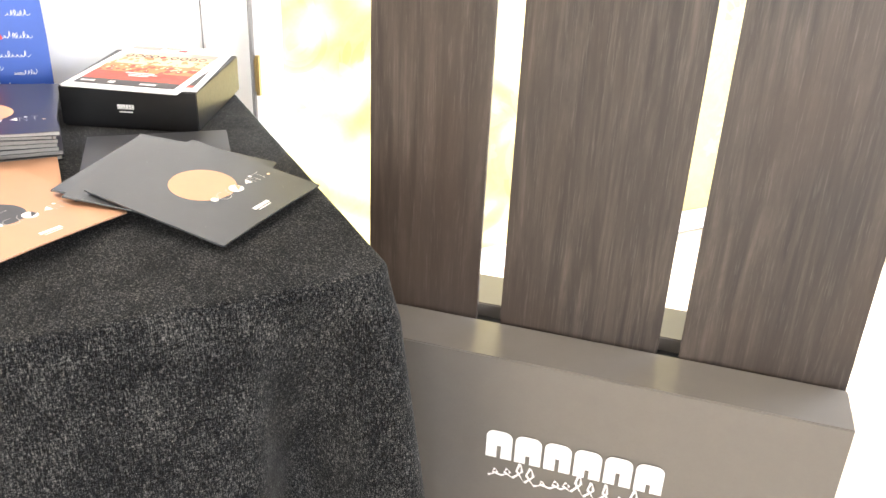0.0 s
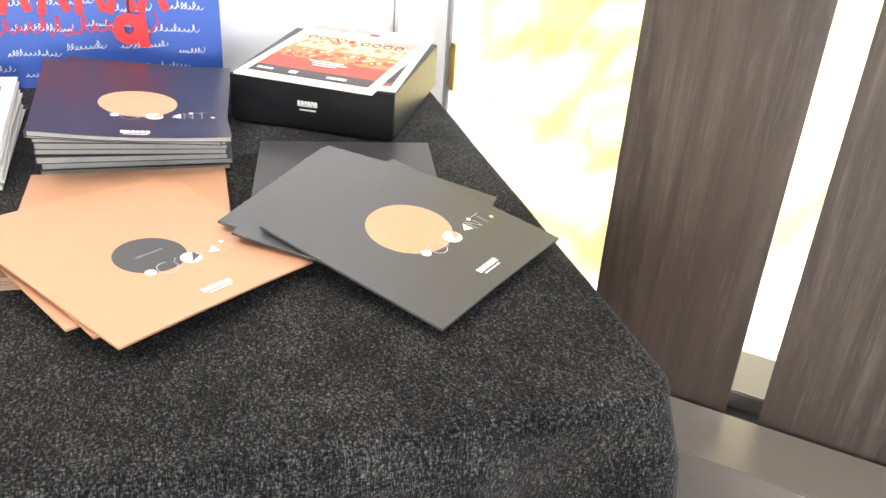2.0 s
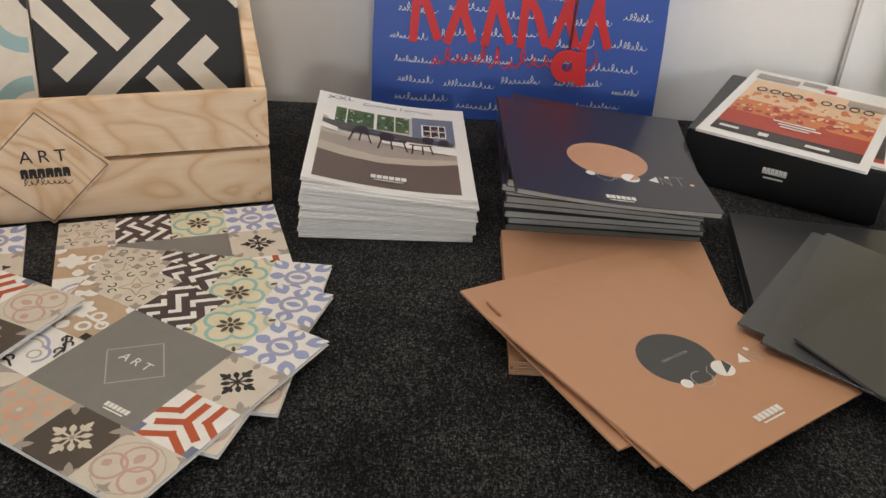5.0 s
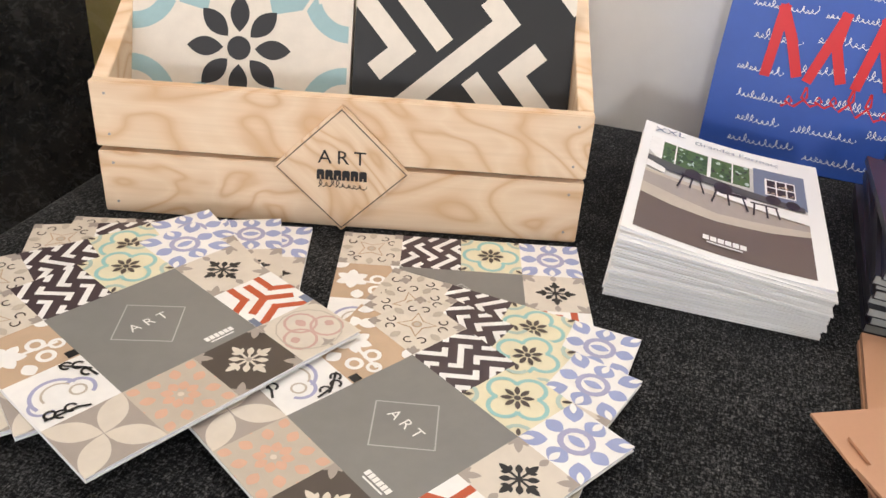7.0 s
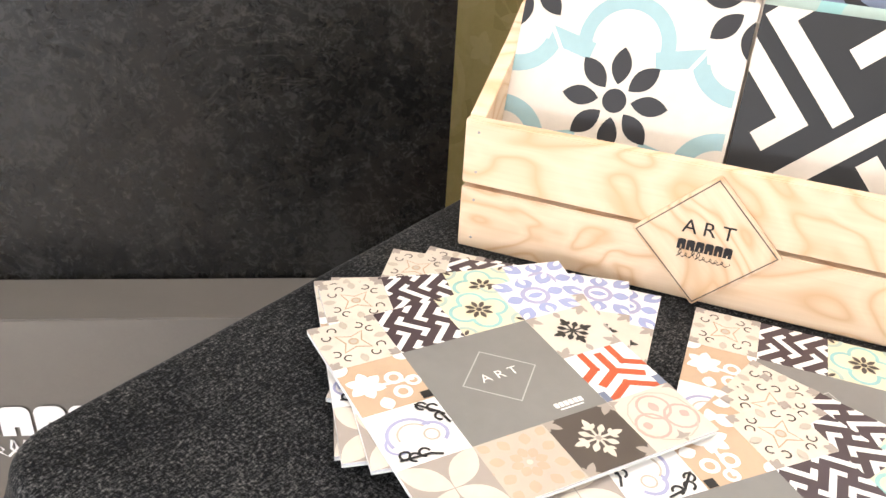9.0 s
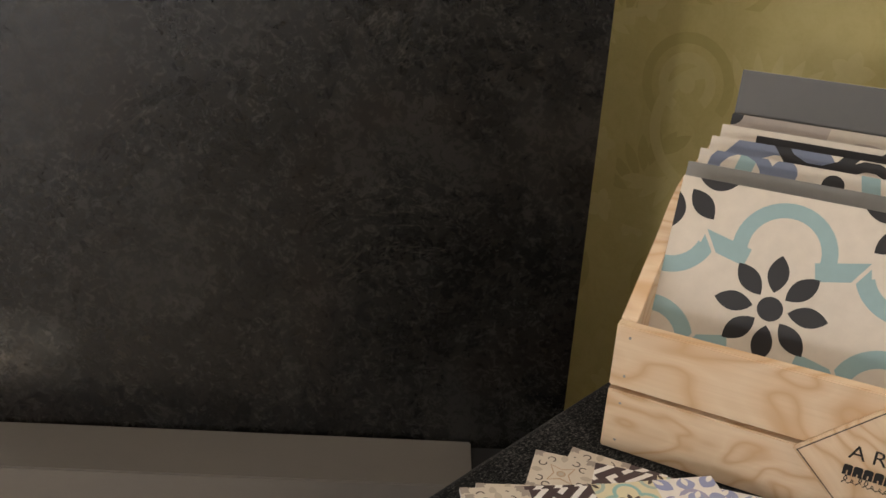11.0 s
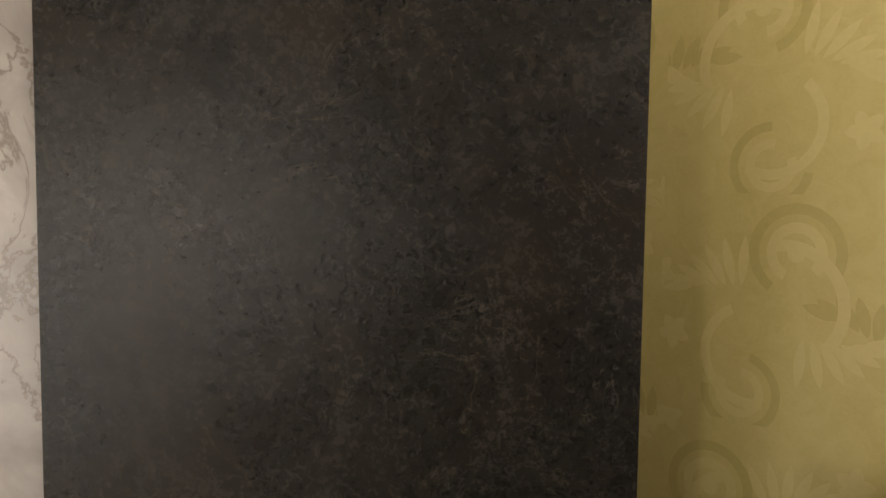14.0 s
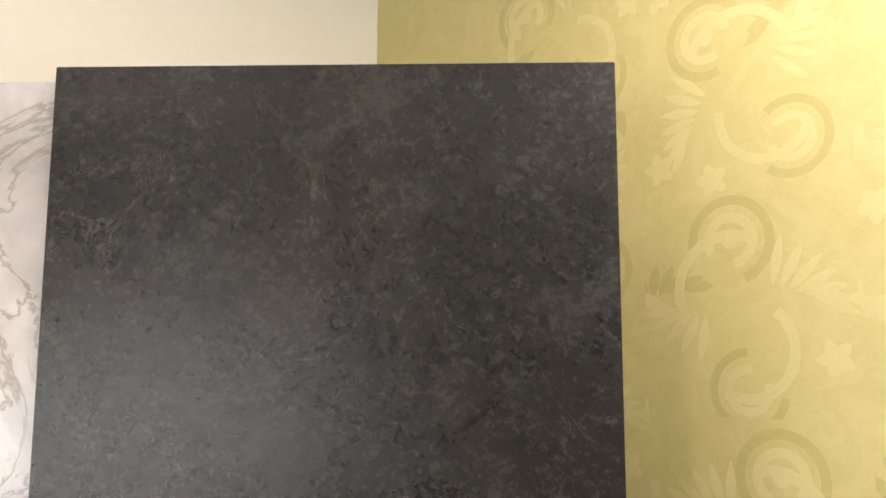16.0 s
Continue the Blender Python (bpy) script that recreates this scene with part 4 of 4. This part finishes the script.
room = [("wall", rect(X0, Y0, X1, Y1)), ("stone", rect(X0, 0.28, X1, 0.52)), ("taupe", [[(X0, 0.40), (0.45, 0.34), (X1, 0.38), (X1, 0.46), (X0, 0.50)]]),
        ("floor", [[(X0, Y0), (X1, Y0), (X1, 0.335), (0.72, 0.30), (0.45, 0.275), (0.22, 0.285), (X0, 0.31)]]),
        ("leaf", rect(0.13, 0.64, 0.62, 0.83)), ("mint", scatter(26, 0.14, 0.61, 0.66, 0.82, 0.006, 0.016)), ("sage", scatter(70, 0.14, 0.61, 0.65, 0.82, 0.006, 0.018)), ("soot", scatter(30, 0.14, 0.61, 0.65, 0.80, 0.004, 0.010)),
        ("white", rect(X0, Y1 - 0.018, 0.64, Y1) + rect(0.385, 0.60, 0.405, Y1) + rect(0.20, 0.64, 0.208, Y1) + rect(0.52, 0.64, 0.528, Y1) + [[(X0, 0.70), (0.13, 0.62), (0.13, 0.83), (X0, Y1)]]),
        ("slate", rect(0.64, 0.54, X1, Y1)), ("white", rect(0.70, 0.615, 0.862, 0.765)),
        ("soot", rect(0.712, 0.625, 0.757, 0.685) + rect(0.765, 0.625, 0.81, 0.685) + rect(0.818, 0.625, 0.855, 0.685) + rect(0.712, 0.695, 0.757, 0.755) + rect(0.765, 0.695, 0.81, 0.755) + rect(0.818, 0.695, 0.855, 0.755)),
        ("tan", scatter(9, 0.715, 0.85, 0.63, 0.645, 0.004, 0.007) + scatter(9, 0.715, 0.85, 0.70, 0.715, 0.004, 0.007)),
        ("ash", [[(X0, 0.60), (0.16, 0.555), (0.40, 0.56), (0.64, 0.535), (0.90, 0.52), (0.90, 0.56), (0.64, 0.60), (0.40, 0.625), (0.16, 0.64), (X0, 0.65)]]),
        ("white", [[(X0, 0.54), (0.16, 0.52), (0.16, 0.565), (X0, 0.60)], [(0.44, 0.49), (X1, 0.42), (X1, 0.505), (0.44, 0.545)]]),
        ("soot", rect(0.25, 0.555, 0.36, 0.585) + disc(0.31, 0.60, 0.045) + disc(0.475, 0.56, 0.050) + rect(0.43, 0.515, 0.60, 0.54) + rect(0.62, 0.50, 0.76, 0.513) + disc(0.74, 0.575, 0.040) + disc(0.84, 0.56, 0.036)),
        ("soot", [q for ax, ay, bx, by in ((0.26, 0.56, 0.235, 0.45), (0.31, 0.56, 0.30, 0.47), (0.35, 0.56, 0.375, 0.46), (0.44, 0.52, 0.42, 0.42), (0.50, 0.52, 0.51, 0.43), (0.58, 0.52, 0.605, 0.42), (0.64, 0.50, 0.635, 0.41), (0.70, 0.50, 0.705, 0.41), (0.75, 0.50, 0.765, 0.42)) for q in stroke([(ax, ay), (bx, by)], 0.010)]),
        ("white", mark(0.385, 0.085, 0.215, 0.055))]
ink_mesh("cover_photo", [(-MW / 2, -MD / 2, MW, MD, room)], mag, 0.0046, "photographed grey living room with green windows", high)
text_mesh("cover_title", "XXL", 0.0185, INK["slate"], mag, pose(-0.068, 0.1165, 0.0046))
text_mesh("cover_subtitle", "Grandes Formatos", 0.0135, INK["slate"], mag, pose(0.012, 0.1145, 0.0012))

# black presentation box with magazines on top
bb = thing("presentation_box", pose(0.3243, 1.7395, TOP, 0, 0, -29.2), "flat matt black presentation box with a small white mark", "box")
part("tray", block(0.238, 0.258, 0.060, 0.001), BLACK, bb)
part("lid", block(0.245, 0.265, 0.069, 0.0015, (0, 0, 0.004)), BLACK, bb)
bm = bmesh.new()
letters_bar(bm, -0.020, 0.010, 0.037, 0.0455, -0.1331)
block(0.024, 0.001, 0.0018, 0, (-0.005, -0.1331, 0.031), bm)
part("printed_mark", bm, WHITE, bb, "small white mark")
under = booklet("leaflet", pose(0.343, 1.733, 0.8246, 0, 0, -27), 0.195, 0.270, 0.003, WHITE, PAPER, "white edged leaflet with a brown cover on a black box", "leaflet", "leaflets")
ink_mesh("cover_photo", [(-0.0975, -0.135, 0.195, 0.270, [("white", rect(0, 0, 1, 1)), ("rust", rect(0.05, 0.05, 0.95, 0.7)), ("soot", rect(0.6, 0.1, 0.95, 0.6))])], under, 0.003)
arq = booklet("leaflet", pose(0.3251, 1.7362, 0.8282, 0.3, 0.4, -32.5), 0.207, 0.300, 0.0032, WHITE, PAPER, "white edged leaflet with a fiery photo on a black box", "leaflet", "leaflets")
rng = random.Random(2)
blaze = [("glow", rect(0.06, 0.12, 0.94, 0.84)), ("ember", rect(0.06, 0.12, 0.94, 0.52)), ("rust", rect(0.06, 0.12, 0.94, 0.34)), ("soot", rect(0.06, 0.06, 0.94, 0.17))]
blaze.append(("ember", [p for k in range(60) for p in disc(rng.uniform(0.08, 0.92), rng.uniform(0.46, 0.66), rng.uniform(0.008, 0.03), 7)]))
blaze.append(("rust", [p for k in range(50) for p in disc(rng.uniform(0.08, 0.92), rng.uniform(0.26, 0.48), rng.uniform(0.01, 0.035), 7)]))
blaze.append(("glow", [p for k in range(60) for p in disc(rng.uniform(0.08, 0.92), rng.uniform(0.38, 0.62), rng.uniform(0.006, 0.018), 7)]))
blaze.append(("taupe", rect(0.05, 0.86, 0.34, 0.94) + rect(0.36, 0.90, 0.52, 0.96) + rect(0.70, 0.74, 0.95, 0.82)))
blaze.append(("red", rect(0.52, 0.86, 0.60, 0.90) + disc(0.47, 0.70, 0.028, 12)))
blaze.append(("soot", [p for k, x in enumerate((0.12, 0.21, 0.29, 0.36)) for p in ring(x + 0.03, 0.70, 0.024, 0.036, 0, 360, 10)] + [p for x in (0.55, 0.64, 0.73, 0.82) for p in ring(x + 0.03, 0.70, 0.024, 0.036, 0, 360, 10)]))
blaze.append(("white", rect(0.36, 0.31, 0.62, 0.325) + rect(0.40, 0.28, 0.66, 0.295) + rect(0.42, 0.25, 0.60, 0.265) + rect(0.10, 0.10, 0.22, 0.125) + rect(0.34, 0.09, 0.40, 0.13) + rect(0.62, 0.09, 0.76, 0.12)))
ink_mesh("cover_photo", [(-0.1035, -0.150, 0.207, 0.300, blaze)], arq, 0.0032, "blazing red and orange photo with white bars")

# square catalogues of patterned tiles, fanned out
AS = 0.235
GRID = [[t_lace, t_meander, t_yellow, t_blue], [t_tan, None, None, t_black], [t_scroll, None, None, t_orange], [t_petals, t_peach, t_snow, t_pink]]
q = AS / 4
cells = [(-AS / 2 + c * q, AS / 2 - (r + 1) * q, q, q, GRID[r][c]()) for r in range(4) for c in range(4) if GRID[r][c]]
title = [("grey", rect(0, 0, 1, 1)), ("line", stroke([(0.22, 0.52), (0.5, 0.80), (0.78, 0.52), (0.5, 0.24), (0.22, 0.52)], 0.009)), ("white", mark(0.66, 0.05, 0.22, 0.075))]
cells.append((-AS / 2 + q, -AS / 2 + q, 2 * q, 2 * q, title))
ALABEL = "square catalogue with patterned tiles on the cover, fanned out"
tiled = booklet("tile_catalogue", pose(0, 0, 0), AS, AS, 0.0040, WHITE, PAPER, ALABEL, "catalogue", "patterned catalogues")
ink_mesh("printed_cover", cells, tiled, 0.0040, "patchwork of patterned tiles round a grey title square")
text_mesh("cover_title", "ART", 0.0135, INK["white"], tiled, pose(0, 0.003, 0.0046), 1.6)


def fan_of(rows, z0):
    """rows: the top left corner and the turn of each catalogue, from the lowest up."""
    zz = z0
    for cx, cy, rot in rows:
        a = radians(rot)
        mx = cx + AS / 2 * math.cos(a) + AS / 2 * math.sin(a)
        my = cy + AS / 2 * math.sin(a) - AS / 2 * math.cos(a)
        yield pose(mx, my, zz, 0, 0, rot)
        zz += 0.0044


ms = list(fan_of(((-0.587, 1.482, 17.2), (-0.514, 1.432, -5), (-0.498, 1.414, -16), (-0.4715, 1.384, -30)), TOP))
ms += list(fan_of(((-0.842, 1.398, 19.5), (-0.861, 1.362, 28), (-0.864, 1.276, 45), (-0.866, 1.256, 50), (-0.853, 1.248, 54), (-0.807, 1.190, 65.5)), TOP))
for i, m in enumerate(ms):
    if i == 0:
        tiled.matrix_basis = m
    else:
        copy_thing(tiled, m)


# ---- the pine box of sample tiles ----
BOX = pose(-0.829, 1.427, TOP, 0, 0, 16.8)
W, D, T = 0.483, 0.385, 0.012
crate = thing("sample_crate", BOX, "open light pine crate with slatted front and sloping sides", "crate")
part("floor_board", block(W - 0.034, D - 0.03, 0.010, 0.001, (W / 2, D / 2, 0.0355)), PINE, crate)
for zz in (0.0, 0.0725):
    part("front_slat", block(W, T, 0.0675, 0.0012, (W / 2, T / 2, zz)), PINE, crate)
for zz in (0.0, 0.0725, 0.145):
    part("rear_slat", block(W, T, 0.0675, 0.0012, (W / 2, D - T / 2, zz)), PINE, crate)


def side_board():
    prof = [(T, 0.0), (D - T, 0.0), (D - T, 0.228), (0.215, 0.228), (0.185, 0.224), (0.155, 0.214), (0.115, 0.190), (T, 0.141)]
    bm = bmesh.new()
    a = [bm.verts.new((0, y, z)) for y, z in prof]
    b = [bm.verts.new((0.016, y, z)) for y, z in prof]
    bm.faces.new(a[::-1])
    bm.faces.new(b)
    for i in range(len(prof)):
        j = (i + 1) % len(prof)
        bm.faces.new((a[i], a[j], b[j], b[i]))
    bmesh.ops.recalc_face_normals(bm, faces=bm.faces)
    bmesh.ops.bevel(bm, geom=bm.edges[:], offset=0.001, segments=1, affect="EDGES")
    return bm


part("side_board", side_board(), PINE, crate, m=pose(0, 0, 0))
part("side_board", side_board(), PINE, crate, m=pose(W - 0.016, 0, 0))
for dx in (0.014, W - 0.014):
    for zz in (0.012, 0.055, 0.086, 0.128):
        nail = bmesh.new()
        bmesh.ops.create_cone(nail, cap_ends=True, segments=8, radius1=0.0014, radius2=0.0014, depth=0.002, matrix=Matrix.Translation((dx, 0.0004, zz)) @ pose(0, 0, 0, 90))
        part("nail", nail, STEEL, crate)
plaque = part("plaque", block(0.0965, 0.005, 0.0965, 0.0012, (0, 0, -0.04825)), PINE, crate, "diamond plaque of pale pine with dark print", m=pose(0.242, -0.0030, 0.0664, 0, 45, 0))
text_mesh("plaque_title", "ART", 0.0205, INK["black"], crate, pose(0.2425, -0.0060, 0.0800, 90, 0, 0), 1.45, "black printed word")
bm = bmesh.new()
letters_bar(bm, 0.2170, 0.2675, 0.0560, 0.0670, -0.0057)
pen_line(bm, 0.219, 0.2655, 0.0470, 0.0085, -0.0060, 0.0012, random.Random(5))
rim = bmesh.new()
part("plaque_mark", bm, INK["black"], crate, "black printed mark")["kind"] = "stuff"
frame_pts = [(0.242 + 0.0640 * math.cos(a), 0.0664 + 0.0640 * math.sin(a)) for a in (0, math.pi / 2, math.pi, 1.5 * math.pi, 2 * math.pi)]
for poly in stroke(frame_pts, 0.0011):
    rim.faces.new([rim.verts.new((x, -0.0058, zz)) for x, zz in poly])
part("plaque_rim", rim, INK["brown"], crate, "fine burnt line round the plaque")

TS = 0.2235


def sample_tile(m, shapes, label):
    t = thing("sample_tile", m, label, "tile", "sample tiles in the crate")
    part("biscuit", block(TS, TS, 0.008, 0.0008, (0, 0, 0)), BISCUIT, t)
    bm_cells = [(-TS / 2, -TS / 2, TS, TS, shapes)]
    ink_mesh("glaze", bm_cells, t, 0.0081)
    return t


def leaned(x, y, tilt):
    """A tile whose lower edge stands in the crate at (x, y), leaning back."""
    return BOX @ pose(x, y, 0.0465, 90 - tilt, 0, 0) @ pose(0, TS / 2, 0)


PLAIN_GREY = [("grey", rect(0, 0, 1, 1)), ("taupe", disc(0.3, 0.6, 0.2) + disc(0.7, 0.3, 0.25))]
ARCS = [("cream", rect(0, 0, 1, 1)), ("sky", ring(0.5, 0.9, 0.25, 0.33)), ("slate", ring(0.2, 0.9, 0.1, 0.16) + disc(0.4, 0.95, 0.06)), ("black", disc(0.62, 0.93, 0.05))]
WAVES = [("cream", rect(0, 0, 1, 1)), ("slate", ring(0.35, 0.8, 0.16, 0.3)), ("black", ring(0.5, 1.1, 0.16, 0.22) + ring(0.75, 0.85, 0.1, 0.15))]
DARKBAND = [("cream", rect(0, 0, 1, 1)), ("black", stroke([(0.25, 0.9), (0.8, 0.9), (0.9, 0.8)], 0.14))]
TAUPES = [("stone", rect(0, 0, 1, 1)), ("taupe", disc(0.15, 1.0, 0.35) + petal(0.5, 0.7, 0.4, 0.3, 30)), ("black", disc(0.0, 1.0, 0.06))]
xl, xr = 0.016 + TS / 2, W - 0.016 - TS / 2 - 0.001
sample_tile(leaned(xl, 0.050, 22), t_big_flower(), "cream patterned tile with blue arcs and a black flower")
sample_tile(leaned(xr, 0.050, 22), t_big_bars(), "black patterned tile with cream zigzag bars")
for k, (shape, words) in enumerate(((PLAIN_GREY, "grey tile standing in a crate"), (ARCS, "cream tile with pale blue arcs in a crate"), (WAVES, "cream tile with blue and black waves in a crate"), (DARKBAND, "cream tile with a black band in a crate"), (TAUPES, "beige and taupe tile in a crate"))):
    sample_tile(leaned(xl + 0.003 * k - 0.006, 0.100 + 0.046 * k, 21 - k) @ pose(0, 0.003 * k, 0), shape, words)
sample_tile(leaned(xl + 0.006, 0.335, 8) @ pose(0, 0.055, 0), [("ash", rect(0, 0, 1, 1))], "plain dark grey tile at the back of a crate")
for k, (shape, words) in enumerate((([("mint", rect(0, 0, 1, 1)), ("teal", ring(0.5, 0.9, 0.2, 0.3))], "pale mint tile in a crate"), (WAVES, "cream tile with blue and black waves in a crate"), (t_pink(), "cream tile with pink rings in a crate"), (t_blue(), "white tile with blue leaves in a crate"), ([("cream", rect(0, 0, 1, 1)), ("pink", disc(0.2, 0.9, 0.1))], "cream tile with a pink spot in a crate"), ([("mint", rect(0, 0, 1, 1))], "plain pale mint tile in a crate"))):
    sample_tile(leaned(xr - 0.002 * k, 0.095 + 0.044 * k, 21 - k), shape, words)


# ---- the paper bag ----
bag = thing("paper_bag", pose(-0.056, 1.862, TOP, -3.5, 0, -1.0), "tall blue paper carrier bag with white handwriting and red marks", "bag")
BWID, BH, BDEP = 0.413, 0.36, 0.085


def bag_body():
    bm = bmesh.new()
    rings = []
    for z, dep, squeeze in ((0, BDEP, 0.0), (0.01, BDEP, 0.0), (0.12, BDEP * 0.9, 0.012), (0.24, BDEP * 0.72, 0.022), (BH, BDEP * 0.5, 0.03)):
        w = BWID / 2 + (0.004 if z < 0.2 else 0.0)
        rings.append([bm.verts.new(p) for p in ((-w, 0, z), (w, 0, z), (w - squeeze, dep / 2, z), (w, dep, z), (-w, dep, z), (-w + squeeze, dep / 2, z))])
    for a, b in zip(rings, rings[1:]):
        for i in range(6):
            j = (i + 1) % 6
            bm.faces.new((a[i], a[j], b[j], b[i]))
    bm.faces.new(rings[0][::-1])
    return bm


part("bag_body", bag_body(), INK["bag"], bag)
bm = bmesh.new()
rng = random.Random(6)
for k in range(10):
    zz = 0.022 + 0.033 * k
    x = -0.192 + rng.uniform(0, 0.02)
    while x < 0.17:
        length = rng.uniform(0.05, 0.085)
        pen_line(bm, x, min(x + length, 0.186), zz + 0.006 * math.sin(x * 22 + k), rng.uniform(0.0075, 0.0105), -0.0006, 0.0012, rng)
        x += length + rng.uniform(0.012, 0.022)
part("handwriting", bm, WHITE, bag, "rows of white handwriting strokes")["kind"] = "stuff"
# six plain brush marks in a row
for x0, lean in ((-0.138, -0.006), (-0.088, 0.012), (-0.034, 0.002), (0.018, -0.008), (0.062, 0.012), (0.108, 0.006)):
    bm = bmesh.new()
    for k, poly in enumerate(stroke([(x0 - 0.014, 0.118), (x0 - 0.004 + lean, 0.192), (x0 + 0.006, 0.160), (x0 + 0.020, 0.122)], 0.012)):
        bm.faces.new([bm.verts.new((px, -0.0012 - 0.00002 * k, pz)) for px, pz in poly])
    part("brush_mark", bm, INK["red"], bag, "thick red brush mark")
bm = bmesh.new()
pen_line(bm, -0.125, 0.115, 0.082, 0.026, -0.0014, 0.0032, random.Random(12))
part("red_pen_line", bm, INK["red"], bag, "looping red pen line")["kind"] = "stuff"
bm = bmesh.new()
bmesh.ops.create_cone(bm, cap_ends=True, segments=8, radius1=0.002, radius2=0.002, depth=0.22, matrix=Matrix.Translation((0.080, -0.006, 0.222)) @ pose(0, 0, 0, 0, 3, 0))
part("cord", bm, INK["cord"], bag, "dark red cord")
bm = bmesh.new()
for poly in ring(0.073, 0.090, 0.008, 0.024, 0, 360, 24):
    bm.faces.new([bm.verts.new((x, -0.009, zz)) for x, zz in poly])
for poly in stroke([(0.091, 0.104), (0.094, 0.070)], 0.016):
    bm.faces.new([bm.verts.new((x, -0.0091, zz)) for x, zz in poly])
bmesh.ops.remove_doubles(bm, verts=bm.verts, dist=0.0002)
ex = bmesh.ops.extrude_face_region(bm, geom=bm.faces[:])
bmesh.ops.translate(bm, vec=(0, 0.003, 0), verts=[g for g in ex["geom"] if isinstance(g, bmesh.types.BMVert)])
bmesh.ops.recalc_face_normals(bm, faces=bm.faces)
part("red_tag", bm, INK["red"], bag, "round red tag with a hole")


# ---- scrolls and fronds printed on the wallpaper ----
def scroll_motif():
    fronds, dark = [], []
    fronds += ring(0.30, 0.66, 0.075, 0.115, -40, 250, 20) + disc(0.30, 0.66, 0.035) + ring(0.42, 0.50, 0.20, 0.245, 100, 250, 18)
    fronds += ring(0.72, 0.24, 0.065, 0.10, 120, 420, 20) + ring(0.62, 0.36, 0.17, 0.21, -80, 90, 18)
    dark += ring(0.30, 0.66, 0.145, 0.185, -30, 230, 20) + ring(0.72, 0.24, 0.13, 0.165, 130, 390, 20)
    for k in range(7):
        fronds += petal(0.55 + 0.03 * k, 0.62 + 0.012 * k, 0.20 - 0.008 * k, 0.042, 118 - 17 * k)
        fronds += petal(0.40 - 0.03 * k, 0.36 - 0.015 * k, 0.19 - 0.008 * k, 0.042, 300 - 18 * k)
        dark += petal(0.12 + 0.02 * k, 0.20 + 0.03 * k, 0.15, 0.05, 160 - 20 * k)
    for x, y in ((0.86, 0.80), (0.10, 0.92), (0.90, 0.55)):
        for a in range(0, 360, 72):
            fronds += petal(x, y, 0.075, 0.05, a + 10)
    return [("olive dark", dark), ("olive light", fronds)]


def turned(shapes, flip, ang, size):
    """The motif turned and mirrored about the middle of its square."""
    ca, sa = math.cos(radians(ang)) * size, math.sin(radians(ang)) * size

    def go(p):
        x, y = (0.5 - p[0] if flip else p[0] - 0.5), p[1] - 0.5
        return (0.5 + x * ca - y * sa, 0.5 + x * sa + y * ca)
    return [(ink, [[go(p) for p in poly] for poly in polys]) for ink, polys in shapes]


cells = []
step = 0.43
rng = random.Random(17)
for col in range(12):
    for row in range(8):
        x, y = -2.165 + step * col, -0.2 + step * row + (0.5 * step if col % 2 else 0)
        if y < 0.08 or y + step > 2.74:
            continue
        cells.append((x, y, step, step, turned(scroll_motif(), (col + row) % 2, (0, 25, -40, 80)[(col * 3 + row) % 4], 1.12)))
pattern = ink_mesh("wallpaper_pattern", cells, bpy.data.objects["wall_north"], 0, "slightly paler and darker olive scrolls and fronds")
pattern.matrix_basis = pose(-0.485, -0.0602, 0, 90, 0, 0)
